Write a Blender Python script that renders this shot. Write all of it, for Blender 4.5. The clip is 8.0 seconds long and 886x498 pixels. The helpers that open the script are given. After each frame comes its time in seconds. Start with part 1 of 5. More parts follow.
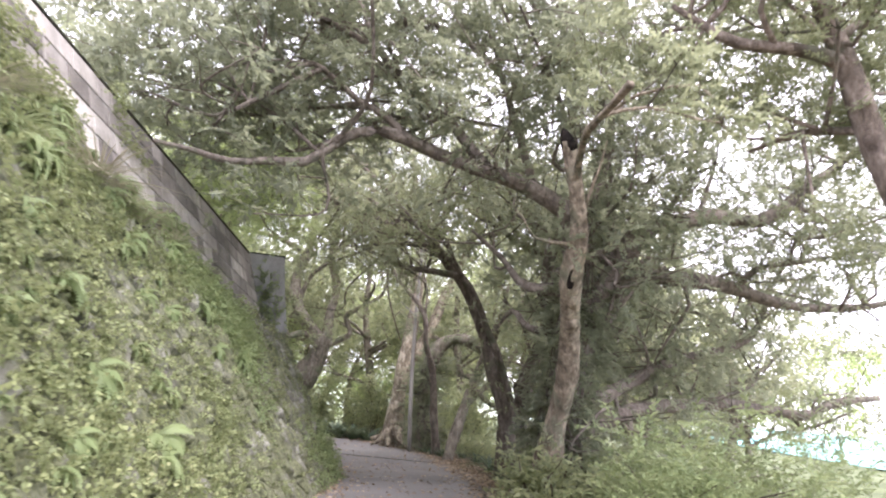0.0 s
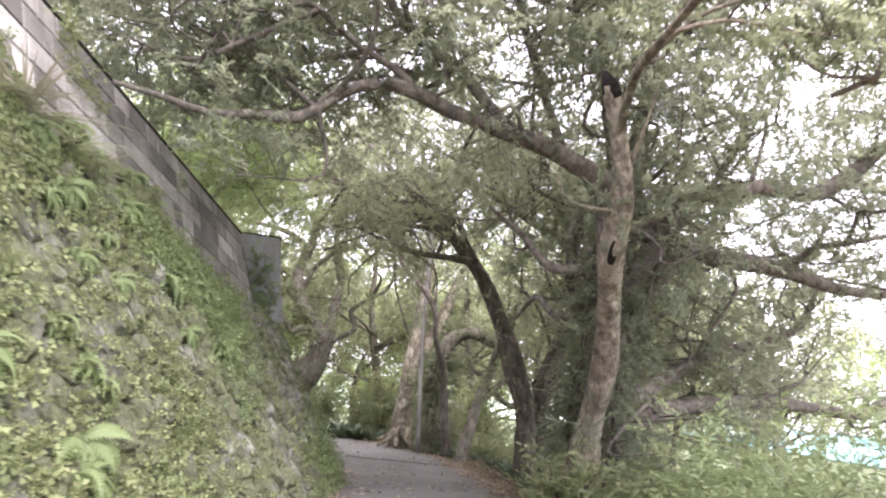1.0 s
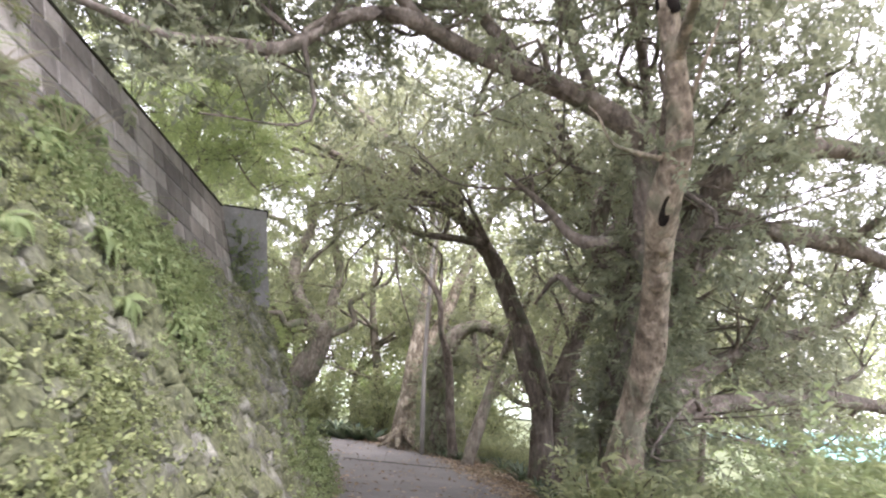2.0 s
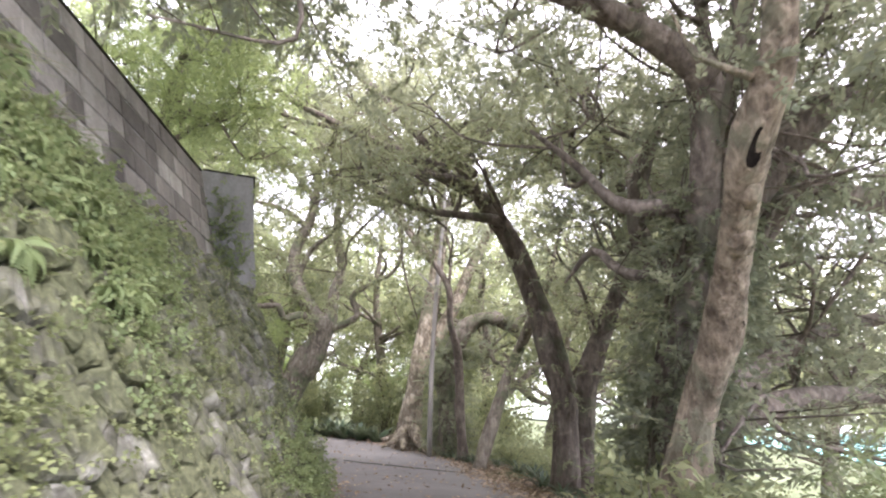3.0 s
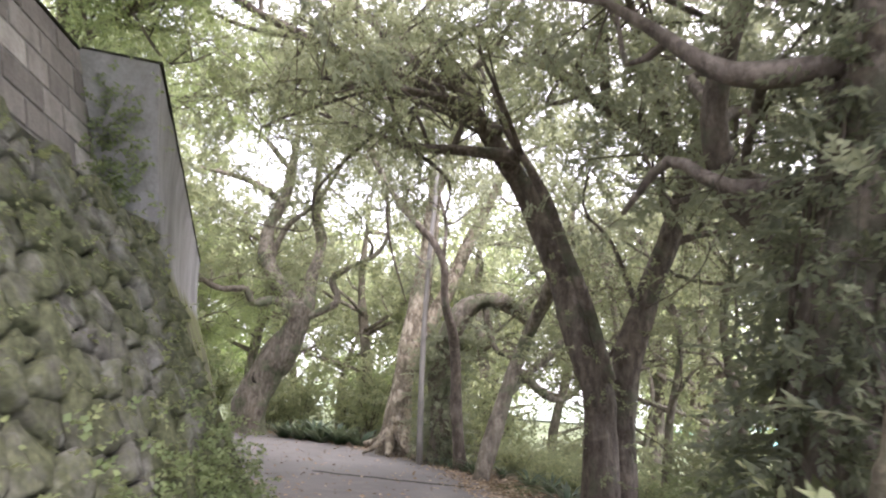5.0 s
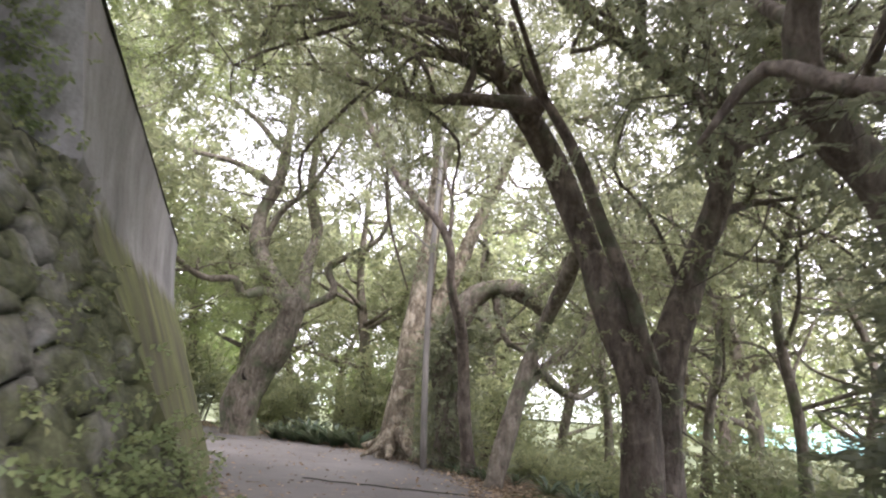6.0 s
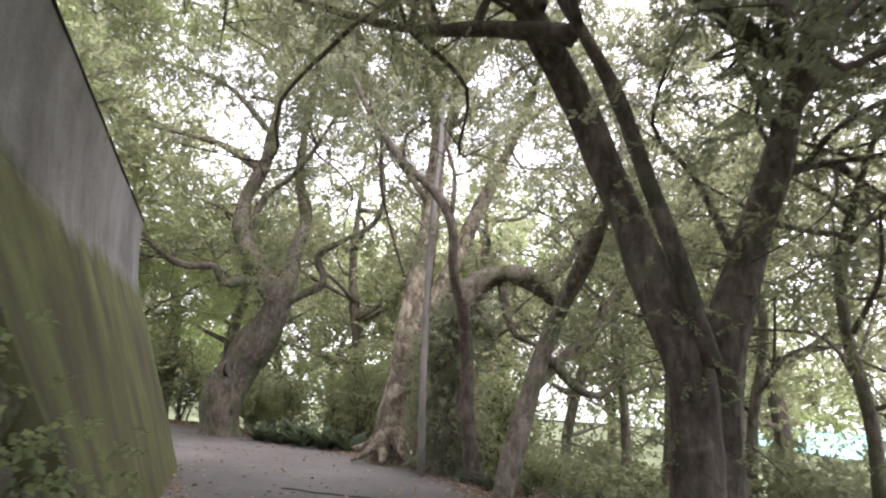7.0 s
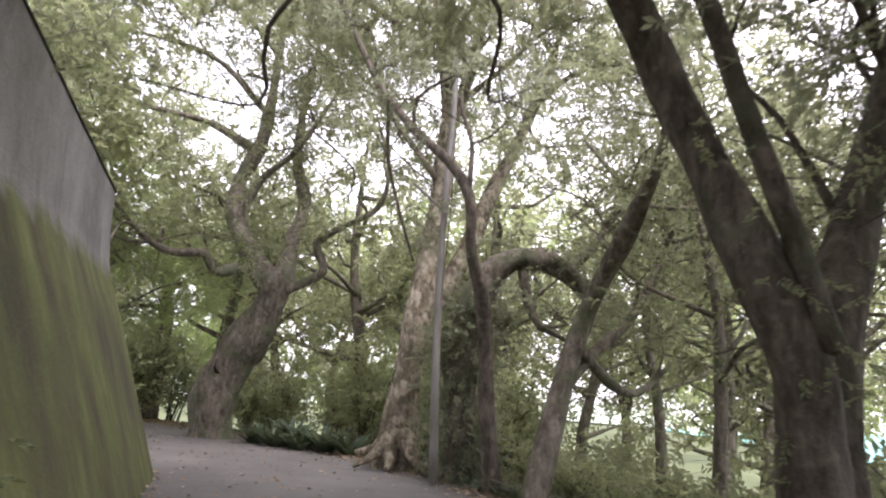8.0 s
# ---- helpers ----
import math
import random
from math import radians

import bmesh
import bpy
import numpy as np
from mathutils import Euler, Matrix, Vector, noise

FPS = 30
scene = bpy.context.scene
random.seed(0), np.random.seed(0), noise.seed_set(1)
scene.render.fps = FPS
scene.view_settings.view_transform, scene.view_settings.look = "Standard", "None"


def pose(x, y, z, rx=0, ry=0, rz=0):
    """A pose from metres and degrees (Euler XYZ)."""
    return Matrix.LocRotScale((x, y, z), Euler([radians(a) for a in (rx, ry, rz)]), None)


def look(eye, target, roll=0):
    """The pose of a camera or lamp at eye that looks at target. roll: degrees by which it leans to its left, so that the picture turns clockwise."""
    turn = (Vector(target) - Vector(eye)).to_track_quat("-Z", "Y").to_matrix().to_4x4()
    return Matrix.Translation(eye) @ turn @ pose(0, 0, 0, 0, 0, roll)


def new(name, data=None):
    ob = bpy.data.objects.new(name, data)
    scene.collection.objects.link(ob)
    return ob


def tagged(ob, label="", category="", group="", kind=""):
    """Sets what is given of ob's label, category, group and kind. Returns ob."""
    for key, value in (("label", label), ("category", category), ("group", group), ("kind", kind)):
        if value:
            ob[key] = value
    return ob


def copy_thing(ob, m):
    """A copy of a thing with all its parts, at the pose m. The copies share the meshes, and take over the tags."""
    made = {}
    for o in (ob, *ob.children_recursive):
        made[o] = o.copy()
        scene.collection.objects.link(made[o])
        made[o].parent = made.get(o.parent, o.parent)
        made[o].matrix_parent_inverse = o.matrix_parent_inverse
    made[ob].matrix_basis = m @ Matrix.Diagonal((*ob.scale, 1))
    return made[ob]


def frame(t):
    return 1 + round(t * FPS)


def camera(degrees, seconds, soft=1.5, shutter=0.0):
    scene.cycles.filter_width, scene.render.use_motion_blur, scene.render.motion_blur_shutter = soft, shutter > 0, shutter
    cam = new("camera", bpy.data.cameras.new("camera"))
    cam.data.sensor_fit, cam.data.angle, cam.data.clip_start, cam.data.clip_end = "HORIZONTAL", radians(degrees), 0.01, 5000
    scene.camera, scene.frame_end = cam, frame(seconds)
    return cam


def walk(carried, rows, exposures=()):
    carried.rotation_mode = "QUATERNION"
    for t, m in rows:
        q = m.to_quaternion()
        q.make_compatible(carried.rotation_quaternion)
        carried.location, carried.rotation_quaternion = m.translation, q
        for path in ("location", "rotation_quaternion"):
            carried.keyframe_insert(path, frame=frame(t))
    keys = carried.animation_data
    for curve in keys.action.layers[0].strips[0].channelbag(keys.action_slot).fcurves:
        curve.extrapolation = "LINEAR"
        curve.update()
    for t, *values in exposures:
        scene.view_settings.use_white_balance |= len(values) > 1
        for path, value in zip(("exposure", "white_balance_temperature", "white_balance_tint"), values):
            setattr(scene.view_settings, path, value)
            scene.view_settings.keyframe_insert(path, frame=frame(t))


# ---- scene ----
cam = camera(69.3, 8.0, 2.1, 0.5)
METRES, EYE, TILT, LEAN, TURN = 14.0, 1.4, 27.0, 0.0, 0.0
ROWS = [
    (0.0, 0.0, 0.0, 0.0, 1.02, -13.61, -4.2),
    (0.5, -0.0026, 0.0544, -0.0295, 1.04, -13.61, -4.15),
    (1.0, -0.0095, 0.1058, -0.0586, 1.54, -13.69, -3.96),
    (1.5, -0.0118, 0.1601, -0.0901, 1.55, -13.69, -3.91),
    (3.0, -0.029, 0.3257, -0.1828, 1.99, -13.79, -3.75),
    (3.5, -0.0283, 0.3792, -0.2134, 1.64, -13.72, -3.88),
    (4.0, -0.0316, 0.4377, -0.2445, 1.57, -13.75, -3.96),
    (4.5, -0.0301, 0.4914, -0.2739, 1.28, -13.69, -4.13),
    (6.0, -0.0387, 0.6565, -0.3643, 1.35, -13.75, -3.95),
    (6.5, -0.0402, 0.7076, -0.3922, 1.01, -13.74, -4.17),
    (7.0, -0.0476, 0.7663, -0.4222, 0.88, -13.79, -4.23),
    (7.5, -0.0538, 0.8162, -0.4491, 0.91, -13.78, -4.25),
    (8.0, -0.0657, 0.8728, -0.4796, 0.9, -13.82, -4.27),
]
walk(cam, [(t, pose(0, 0, EYE, TILT, LEAN, TURN) @ pose(METRES * x, METRES * y, METRES * z, 90 + pitch, roll, yaw)) for t, x, y, z, yaw, pitch, roll in ROWS], [(0.0, 1.74, 6050, 26), (4.0, 2.03, 6050, 26), (8.0, 1.16, 6200, 25)])

# ---- light ----
world = bpy.data.worlds.new("overcast_sky")
scene.world = world
world.use_nodes = True
wn = world.node_tree.nodes
wl = world.node_tree.links
sky = wn.new("ShaderNodeTexSky")
sky.sky_type = "NISHITA"
sky.sun_disc = False
sky.sun_elevation, sky.sun_rotation = radians(58), radians(35)
sky.dust_density, sky.air_density, sky.ozone_density = 6.0, 1.0, 1.0
cloud = wn.new("ShaderNodeMix")
cloud.data_type = "RGBA"
cloud.inputs[0].default_value = 0.72
cloud.inputs[7].default_value = (11.5, 11.6, 11.8, 1)
wl.new(sky.outputs[0], cloud.inputs[6])
wl.new(cloud.outputs[2], wn["Background"].inputs[0])
wn["Background"].inputs[1].default_value = 0.15
sun = new("sun", bpy.data.lights.new("sun", "SUN"))
sun.data.energy, sun.data.angle, sun.data.color = 1.5, radians(18), (1.0, 0.96, 0.9)
sun.matrix_world = look((6, -8, 14), (0, 0, 0))


# ---- materials ----
def ramp(nt, src, stops):
    r = nt.nodes.new("ShaderNodeValToRGB")
    while len(r.color_ramp.elements) < len(stops):
        r.color_ramp.elements.new(0.5)
    for e, (p, c) in zip(r.color_ramp.elements, stops):
        e.position, e.color = p, (*c, 1)
    nt.links.new(src, r.inputs[0])
    return r.outputs[0]


def noise_tex(nt, scale, detail=4.0, rough=0.6, stretch=None):
    g = nt.nodes.new("ShaderNodeNewGeometry")
    n = nt.nodes.new("ShaderNodeTexNoise")
    n.inputs["Scale"].default_value, n.inputs["Detail"].default_value, n.inputs["Roughness"].default_value = scale, detail, rough
    src = g.outputs["Position"]
    if stretch:
        m = nt.nodes.new("ShaderNodeMapping")
        m.inputs["Scale"].default_value = stretch
        nt.links.new(src, m.inputs[0])
        src = m.outputs[0]
    nt.links.new(src, n.inputs["Vector"])
    return n.outputs["Fac"]


def mix_rgb(nt, fac, a, b, blend="MIX"):
    m = nt.nodes.new("ShaderNodeMix")
    m.data_type, m.blend_type = "RGBA", blend
    for sock, v in ((m.inputs[0], fac), (m.inputs[6], a), (m.inputs[7], b)):
        if isinstance(v, bpy.types.NodeSocket):
            nt.links.new(v, sock)
        elif isinstance(v, tuple):
            sock.default_value = (*v, 1)
        else:
            sock.default_value = v
    return m.outputs[2]


def maths(nt, op, a, b=0.0, clamp=False):
    m = nt.nodes.new("ShaderNodeMath")
    m.operation, m.use_clamp = op, clamp
    for sock, v in ((m.inputs[0], a), (m.inputs[1], b)):
        if isinstance(v, bpy.types.NodeSocket):
            nt.links.new(v, sock)
        else:
            sock.default_value = v
    return m.outputs[0]


def material(name, rough=0.85, spec=0.3):
    m = bpy.data.materials.new(name)
    m.use_nodes = True
    b = m.node_tree.nodes["Principled BSDF"]
    b.inputs["Roughness"].default_value = rough
    b.inputs["Specular IOR Level"].default_value = spec
    return m, m.node_tree, b


def bump(nt, b, height, strength, dist):
    n = nt.nodes.new("ShaderNodeBump")
    n.inputs["Strength"].default_value, n.inputs["Distance"].default_value = strength, dist
    nt.links.new(height, n.inputs["Height"])
    nt.links.new(n.outputs[0], b.inputs["Normal"])


def bark_material(name, dark, mid, pale, lichen, lichen_at=0.6, scale=1.0, flake=0.16):
    m, nt, b = material(name, 0.9, 0.2)
    big = noise_tex(nt, 1.6 * scale, 5)
    fine = noise_tex(nt, 9 * scale, 6, 0.65, (1, 1, 0.35))
    col = ramp(nt, fine, [(0.3, dark), (0.5, mid), (0.72, pale)])
    patch = ramp(nt, big, [(lichen_at - 0.06, (0, 0, 0)), (lichen_at + 0.06, (1, 1, 1))])
    col = mix_rgb(nt, patch, col, lichen)
    blotch = noise_tex(nt, 3.1 * scale, 5, 0.7, (1, 1, 0.7))
    col = mix_rgb(nt, 0.8, col, ramp(nt, blotch, [(0.5 - flake, (0.5, 0.48, 0.46)), (0.5, (0.95, 0.95, 0.95)), (0.5 + flake, (1.3, 1.3, 1.28))]), "MULTIPLY")
    spots = noise_tex(nt, 5 * scale, 3)
    col = mix_rgb(nt, ramp(nt, spots, [(0.58, (0, 0, 0)), (0.68, (0.6, 0.6, 0.6))]), col, (pale[0] * 1.15, pale[1] * 1.12, pale[2] * 1.1))
    nt.links.new(col, b.inputs["Base Color"])
    lump = maths(nt, "ADD", fine, maths(nt, "MULTIPLY", blotch, 1.6))
    bump(nt, b, lump, 0.95, 0.05)
    return m


def leaf_material(name, stops, rough=0.42, through_light=0.3):
    m, nt, b = material(name, rough, 0.45)
    g = nt.nodes.new("ShaderNodeNewGeometry")
    big = noise_tex(nt, 0.45, 3)
    t = maths(nt, "ADD", maths(nt, "MULTIPLY", g.outputs["Random Per Island"], 0.55), maths(nt, "MULTIPLY", big, 0.5), True)
    col = ramp(nt, t, stops)
    nt.links.new(col, b.inputs["Base Color"])
    tr = nt.nodes.new("ShaderNodeBsdfTranslucent")
    nt.links.new(mix_rgb(nt, 1.0, mix_rgb(nt, 0.4, col, (0.37, 0.38, 0.22)), (1.75, 1.75, 1.75), "MULTIPLY"), tr.inputs[0])
    mixer = nt.nodes.new("ShaderNodeMixShader")
    mixer.inputs[0].default_value = through_light
    nt.links.new(b.outputs[0], mixer.inputs[1])
    nt.links.new(tr.outputs[0], mixer.inputs[2])
    nt.links.new(mixer.outputs[0], nt.nodes["Material Output"].inputs[0])
    return m


BARK_PALE = bark_material("pale_grey_brown_bark", (0.085, 0.068, 0.055), (0.205, 0.165, 0.135), (0.34, 0.29, 0.245), (0.16, 0.155, 0.115))
BARK_DARK = bark_material("brown_bark", (0.072, 0.06, 0.05), (0.152, 0.126, 0.103), (0.245, 0.212, 0.175), (0.13, 0.135, 0.092))
BARK_LIMB = bark_material("grey_brown_limb_bark", (0.092, 0.076, 0.064), (0.19, 0.16, 0.133), (0.30, 0.262, 0.22), (0.15, 0.152, 0.11))
BARK_SCAR = bark_material("scarred_pale_bark", (0.10, 0.083, 0.062), (0.24, 0.197, 0.145), (0.40, 0.338, 0.252), (0.17, 0.162, 0.112), 0.58, 1.3, 0.09)
BARK_GREY = bark_material("grey_green_bark", (0.09, 0.075, 0.058), (0.19, 0.165, 0.13), (0.30, 0.27, 0.22), (0.15, 0.16, 0.10), 0.56)
BARK_MOTTLED = bark_material("flaking_mottled_bark", (0.12, 0.095, 0.07), (0.29, 0.245, 0.18), (0.46, 0.42, 0.34), (0.17, 0.155, 0.105), 0.56, 1.15, 0.045)
TWIG = bark_material("twig_bark", (0.06, 0.048, 0.036), (0.12, 0.10, 0.078), (0.19, 0.165, 0.135), (0.11, 0.11, 0.07))
# Near-black colour in place of the shade inside hollows; also on the broken stub.
HOLLOW, hn, hb = material("near_black_wood", 0.95, 0.1)
hn.links.new(ramp(hn, noise_tex(hn, 14, 4), [(0.3, (0.008, 0.007, 0.006)), (0.7, (0.03, 0.024, 0.02))]), hb.inputs["Base Color"])
LEAF_DARK = leaf_material("glossy_evergreen_leaves", [(0.1, (0.085, 0.098, 0.0789)), (0.45, (0.12, 0.136, 0.0986)), (0.75, (0.155, 0.168, 0.114)), (0.97, (0.21, 0.195, 0.128))], 0.45, 0.58)
LEAF_MID = leaf_material("mid_green_leaves", [(0.1, (0.08, 0.095, 0.058)), (0.5, (0.125, 0.142, 0.0789)), (0.8, (0.185, 0.195, 0.0986)), (0.98, (0.27, 0.225, 0.116))], 0.48, 0.55)
# Lighter copy of the mid green: light reaching undergrowth and woods is put into its colour.
LEAF_UNDER = leaf_material("lightened_under_leaves", [(0.1, (0.11, 0.13, 0.0754)), (0.5, (0.175, 0.20, 0.104)), (0.8, (0.25, 0.265, 0.133)), (0.98, (0.34, 0.30, 0.162))], 0.5, 0.62)
LEAF_LIGHT = leaf_material("light_green_leaves", [(0.1, (0.12, 0.175, 0.065)), (0.5, (0.19, 0.255, 0.085)), (0.9, (0.28, 0.335, 0.115))], 0.5, 0.62)
LEAF_FERN = leaf_material("fern_fronds", [(0.1, (0.09, 0.12, 0.05)), (0.5, (0.145, 0.19, 0.075)), (0.9, (0.23, 0.27, 0.11))], 0.6, 0.35)
LEAF_STRAP = leaf_material("dark_strap_leaves", [(0.1, (0.018, 0.04, 0.022)), (0.5, (0.032, 0.065, 0.032)), (0.9, (0.06, 0.10, 0.045))], 0.4, 0.2)
LEAF_DRY = leaf_material("dry_straw_grass", [(0.1, (0.2, 0.175, 0.115)), (0.5, (0.29, 0.262, 0.185)), (0.9, (0.4, 0.37, 0.28))], 0.7, 0.12)
LEAF_MOSS = leaf_material("creeping_wall_plants", [(0.1, (0.085, 0.10, 0.042)), (0.45, (0.15, 0.175, 0.072)), (0.75, (0.22, 0.245, 0.10)), (0.97, (0.33, 0.32, 0.16))], 0.7, 0.25)
LITTER = leaf_material("fallen_brown_leaves", [(0.1, (0.14, 0.09, 0.055)), (0.5, (0.27, 0.19, 0.12)), (0.9, (0.45, 0.36, 0.26))], 0.75, 0.1)

ASPHALT, nt, b = material("worn_asphalt", 0.9, 0.25)
col = ramp(nt, noise_tex(nt, 0.5, 5), [(0.35, (0.145, 0.135, 0.126)), (0.65, (0.205, 0.193, 0.18))])
col = mix_rgb(nt, ramp(nt, noise_tex(nt, 2.2, 5, 0.7), [(0.5, (0, 0, 0)), (0.72, (0.7, 0.7, 0.7))]), col, (0.235, 0.215, 0.19))
col = mix_rgb(nt, ramp(nt, noise_tex(nt, 60, 2), [(0.35, (0.6, 0.6, 0.6)), (0.65, (1, 1, 1))]), (0.105, 0.1, 0.094), col)
nt.links.new(col, b.inputs["Base Color"])
bump(nt, b, noise_tex(nt, 70, 3), 0.5, 0.006)

SOIL, nt, b = material("leafy_woodland_soil", 0.95, 0.1)
col = ramp(nt, noise_tex(nt, 3.5, 6, 0.7), [(0.3, (0.06, 0.048, 0.036)), (0.55, (0.13, 0.10, 0.072)), (0.75, (0.21, 0.165, 0.115))])
col = mix_rgb(nt, ramp(nt, noise_tex(nt, 0.35, 3), [(0.5, (0, 0, 0)), (0.62, (0.75, 0.75, 0.75))]), col, (0.075, 0.09, 0.035))
g = nt.nodes.new("ShaderNodeNewGeometry")
far = nt.nodes.new("ShaderNodeVectorMath")
far.operation = "LENGTH"
nt.links.new(g.outputs["Position"], far.inputs[0])
fields = ramp(nt, noise_tex(nt, 0.06, 4), [(0.35, (0.07, 0.085, 0.04)), (0.6, (0.12, 0.14, 0.065)), (0.75, (0.24, 0.235, 0.19))])
col = mix_rgb(nt, maths(nt, "MULTIPLY", maths(nt, "SUBTRACT", far.outputs["Value"], 30.0), 0.05, True), col, fields)
nt.links.new(col, b.inputs["Base Color"])
bump(nt, b, noise_tex(nt, 18, 5), 0.8, 0.03)


def stone_material(name, moss_amount):
    m, nt, b = material(name, 0.92, 0.2)
    oi = nt.nodes.new("ShaderNodeObjectInfo")
    g = nt.nodes.new("ShaderNodeNewGeometry")
    rnd = maths(nt, "FRACT", maths(nt, "ADD", oi.outputs["Random"], g.outputs["Random Per Island"]))
    base = ramp(nt, rnd, [(0.0, (0.14, 0.132, 0.112)), (0.5, (0.22, 0.21, 0.18)), (1.0, (0.33, 0.318, 0.275))])
    grain = noise_tex(nt, 6, 10, 0.75)
    col = mix_rgb(nt, 1.0, base, ramp(nt, grain, [(0.32, (0.3, 0.29, 0.26)), (0.5, (0.85, 0.85, 0.82)), (0.68, (1.45, 1.45, 1.4))]), "MULTIPLY")
    lich = noise_tex(nt, 4.2, 4)
    col = mix_rgb(nt, ramp(nt, lich, [(0.56, (0, 0, 0)), (0.64, (0.6, 0.6, 0.6))]), col, (0.38, 0.38, 0.33))
    moss = ramp(nt, noise_tex(nt, 1.9, 5, 0.65), [(moss_amount - 0.1, (1, 1, 1)), (moss_amount + 0.08, (0, 0, 0))])
    green = ramp(nt, noise_tex(nt, 16, 4), [(0.3, (0.075, 0.08, 0.045)), (0.55, (0.15, 0.158, 0.085)), (0.75, (0.24, 0.245, 0.13))])
    col = mix_rgb(nt, moss, col, green)
    nt.links.new(col, b.inputs["Base Color"])
    bump(nt, b, grain, 1.0, 0.07)
    return m


STONE = stone_material("mossy_wall_stone", 0.56)
STONE_MOSS = stone_material("overgrown_wall_stone", 0.62)
JOINT, nt, b = material("dark_earth_joint", 0.95, 0.1)
nt.links.new(ramp(nt, noise_tex(nt, 9, 5), [(0.35, (0.02, 0.02, 0.015)), (0.7, (0.06, 0.06, 0.04))]), b.inputs["Base Color"])


def concrete_material(name, lo, hi, moss_top, streaky):
    m, nt, b = material(name, 0.9, 0.2)
    big = noise_tex(nt, 1.1, 6, 0.65, (1, 1, 0.5))
    fine = noise_tex(nt, 24, 4)
    col = ramp(nt, big, [(0.3, lo), (0.7, hi)])
    streak = noise_tex(nt, 1.7, 6, 0.65, (1.3, 1.3, 0.6))
    col = mix_rgb(nt, ramp(nt, streak, [(0.52, (0, 0, 0)), (0.72, (0.4, 0.4, 0.4))]), col, (0.07, 0.065, 0.058))
    oi = nt.nodes.new("ShaderNodeObjectInfo")
    tone = ramp(nt, oi.outputs["Random"], [(0.0, (0.5, 0.48, 0.46)), (0.45, (0.85, 0.83, 0.8)), (0.8, (1.15, 1.13, 1.1)), (1.0, (1.6, 1.6, 1.55))])
    col = mix_rgb(nt, 1.0 if not streaky else 0.0, col, tone, "MULTIPLY")
    if moss_top:
        g = nt.nodes.new("ShaderNodeNewGeometry")
        sep = nt.nodes.new("ShaderNodeSeparateXYZ")
        nt.links.new(g.outputs["Position"], sep.inputs[0])
        h = maths(nt, "ADD", sep.outputs[2], maths(nt, "MULTIPLY", maths(nt, "SUBTRACT", noise_tex(nt, 1.5, 4, 0.6, (1, 1, 0.4)), 0.5), 0.9))
        grow = maths(nt, "MULTIPLY", maths(nt, "SUBTRACT", moss_top, h), 4.0, True)
        run = noise_tex(nt, 1.1, 8, 0.62, (1.2, 1.2, 0.22))
        green = ramp(nt, run, [(0.36, (0.082, 0.077, 0.046)), (0.44, (0.105, 0.103, 0.052)), (0.52, (0.122, 0.128, 0.053)), (0.6, (0.15, 0.165, 0.06)), (0.72, (0.215, 0.23, 0.1))])
        col = mix_rgb(nt, maths(nt, "MULTIPLY", grow, 0.95), col, green)
    col = mix_rgb(nt, 0.5, col, ramp(nt, fine, [(0.3, (0.7, 0.7, 0.7)), (0.7, (1.15, 1.15, 1.15))]), "MULTIPLY")
    nt.links.new(col, b.inputs["Base Color"])
    bump(nt, b, maths(nt, "ADD", fine, maths(nt, "MULTIPLY", big, 2.5)), 0.6, 0.02)
    return m


BLOCK = concrete_material("weathered_concrete_block", (0.15, 0.136, 0.122), (0.37, 0.345, 0.312), 0, False)
RENDERED = concrete_material("stained_concrete", (0.19, 0.183, 0.172), (0.36, 0.35, 0.33), 2.7, True)
MORTAR, nt, b = material("pale_lime_mortar", 0.95, 0.1)
nt.links.new(ramp(nt, noise_tex(nt, 5, 6, 0.7), [(0.35, (0.09, 0.088, 0.08)), (0.5, (0.19, 0.182, 0.168)), (0.68, (0.32, 0.31, 0.29))]), b.inputs["Base Color"])
STEEL, nt, b = material("galvanised_pole", 0.6, 0.4)
nt.links.new(ramp(nt, noise_tex(nt, 4, 5, 0.6, (2, 2, 0.4)), [(0.3, (0.15, 0.138, 0.12)), (0.7, (0.26, 0.245, 0.22))]), b.inputs["Base Color"])
SEA, nt, b = material("turquoise_sea", 0.6, 0.2)
nt.links.new(ramp(nt, noise_tex(nt, 0.02, 4, 0.6, (1, 0.2, 1)), [(0.3, (0.12, 0.37, 0.34)), (0.7, (0.22, 0.50, 0.46))]), b.inputs["Base Color"])
# Far hill: the haze of the distance is mixed into its pale base colour.
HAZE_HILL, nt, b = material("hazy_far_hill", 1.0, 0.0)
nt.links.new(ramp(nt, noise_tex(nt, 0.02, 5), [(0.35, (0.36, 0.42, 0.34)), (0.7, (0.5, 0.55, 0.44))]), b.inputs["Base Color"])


# ---- mesh helpers ----
class Shape:
    """Gathers vertices and faces of one mesh."""

    def __init__(self):
        self.v, self.f, self.n = [], [], 0

    def add(self, verts, faces):
        self.v.append(np.asarray(verts, dtype=float).reshape(-1, 3))
        n = self.n
        self.f.extend(tuple(i + n for i in q) for q in faces)
        self.n += len(self.v[-1])

    def mesh(self, name, mat, smooth=True):
        me = bpy.data.meshes.new(name)
        me.from_pydata(np.concatenate(self.v).tolist() if self.v else [], [], self.f)
        me.materials.append(mat)
        if smooth:
            me.polygons.foreach_set("use_smooth", [True] * len(me.polygons))
        me.update()
        return me


def part(name, shape, mat, parent=None, label="", smooth=True):
    ob = new(name, shape.mesh(name, mat, smooth))
    ob.parent = parent
    if label:
        ob["label"] = label
    return ob


def empty(name, at, label, category, group=""):
    ob = tagged(new(name), label, category, group)
    ob.location = at
    ob.empty_display_size = 0.2
    return ob


def rel(points, at):
    return [tuple(np.subtract(p[:3], at)) + tuple(p[3:]) for p in points]


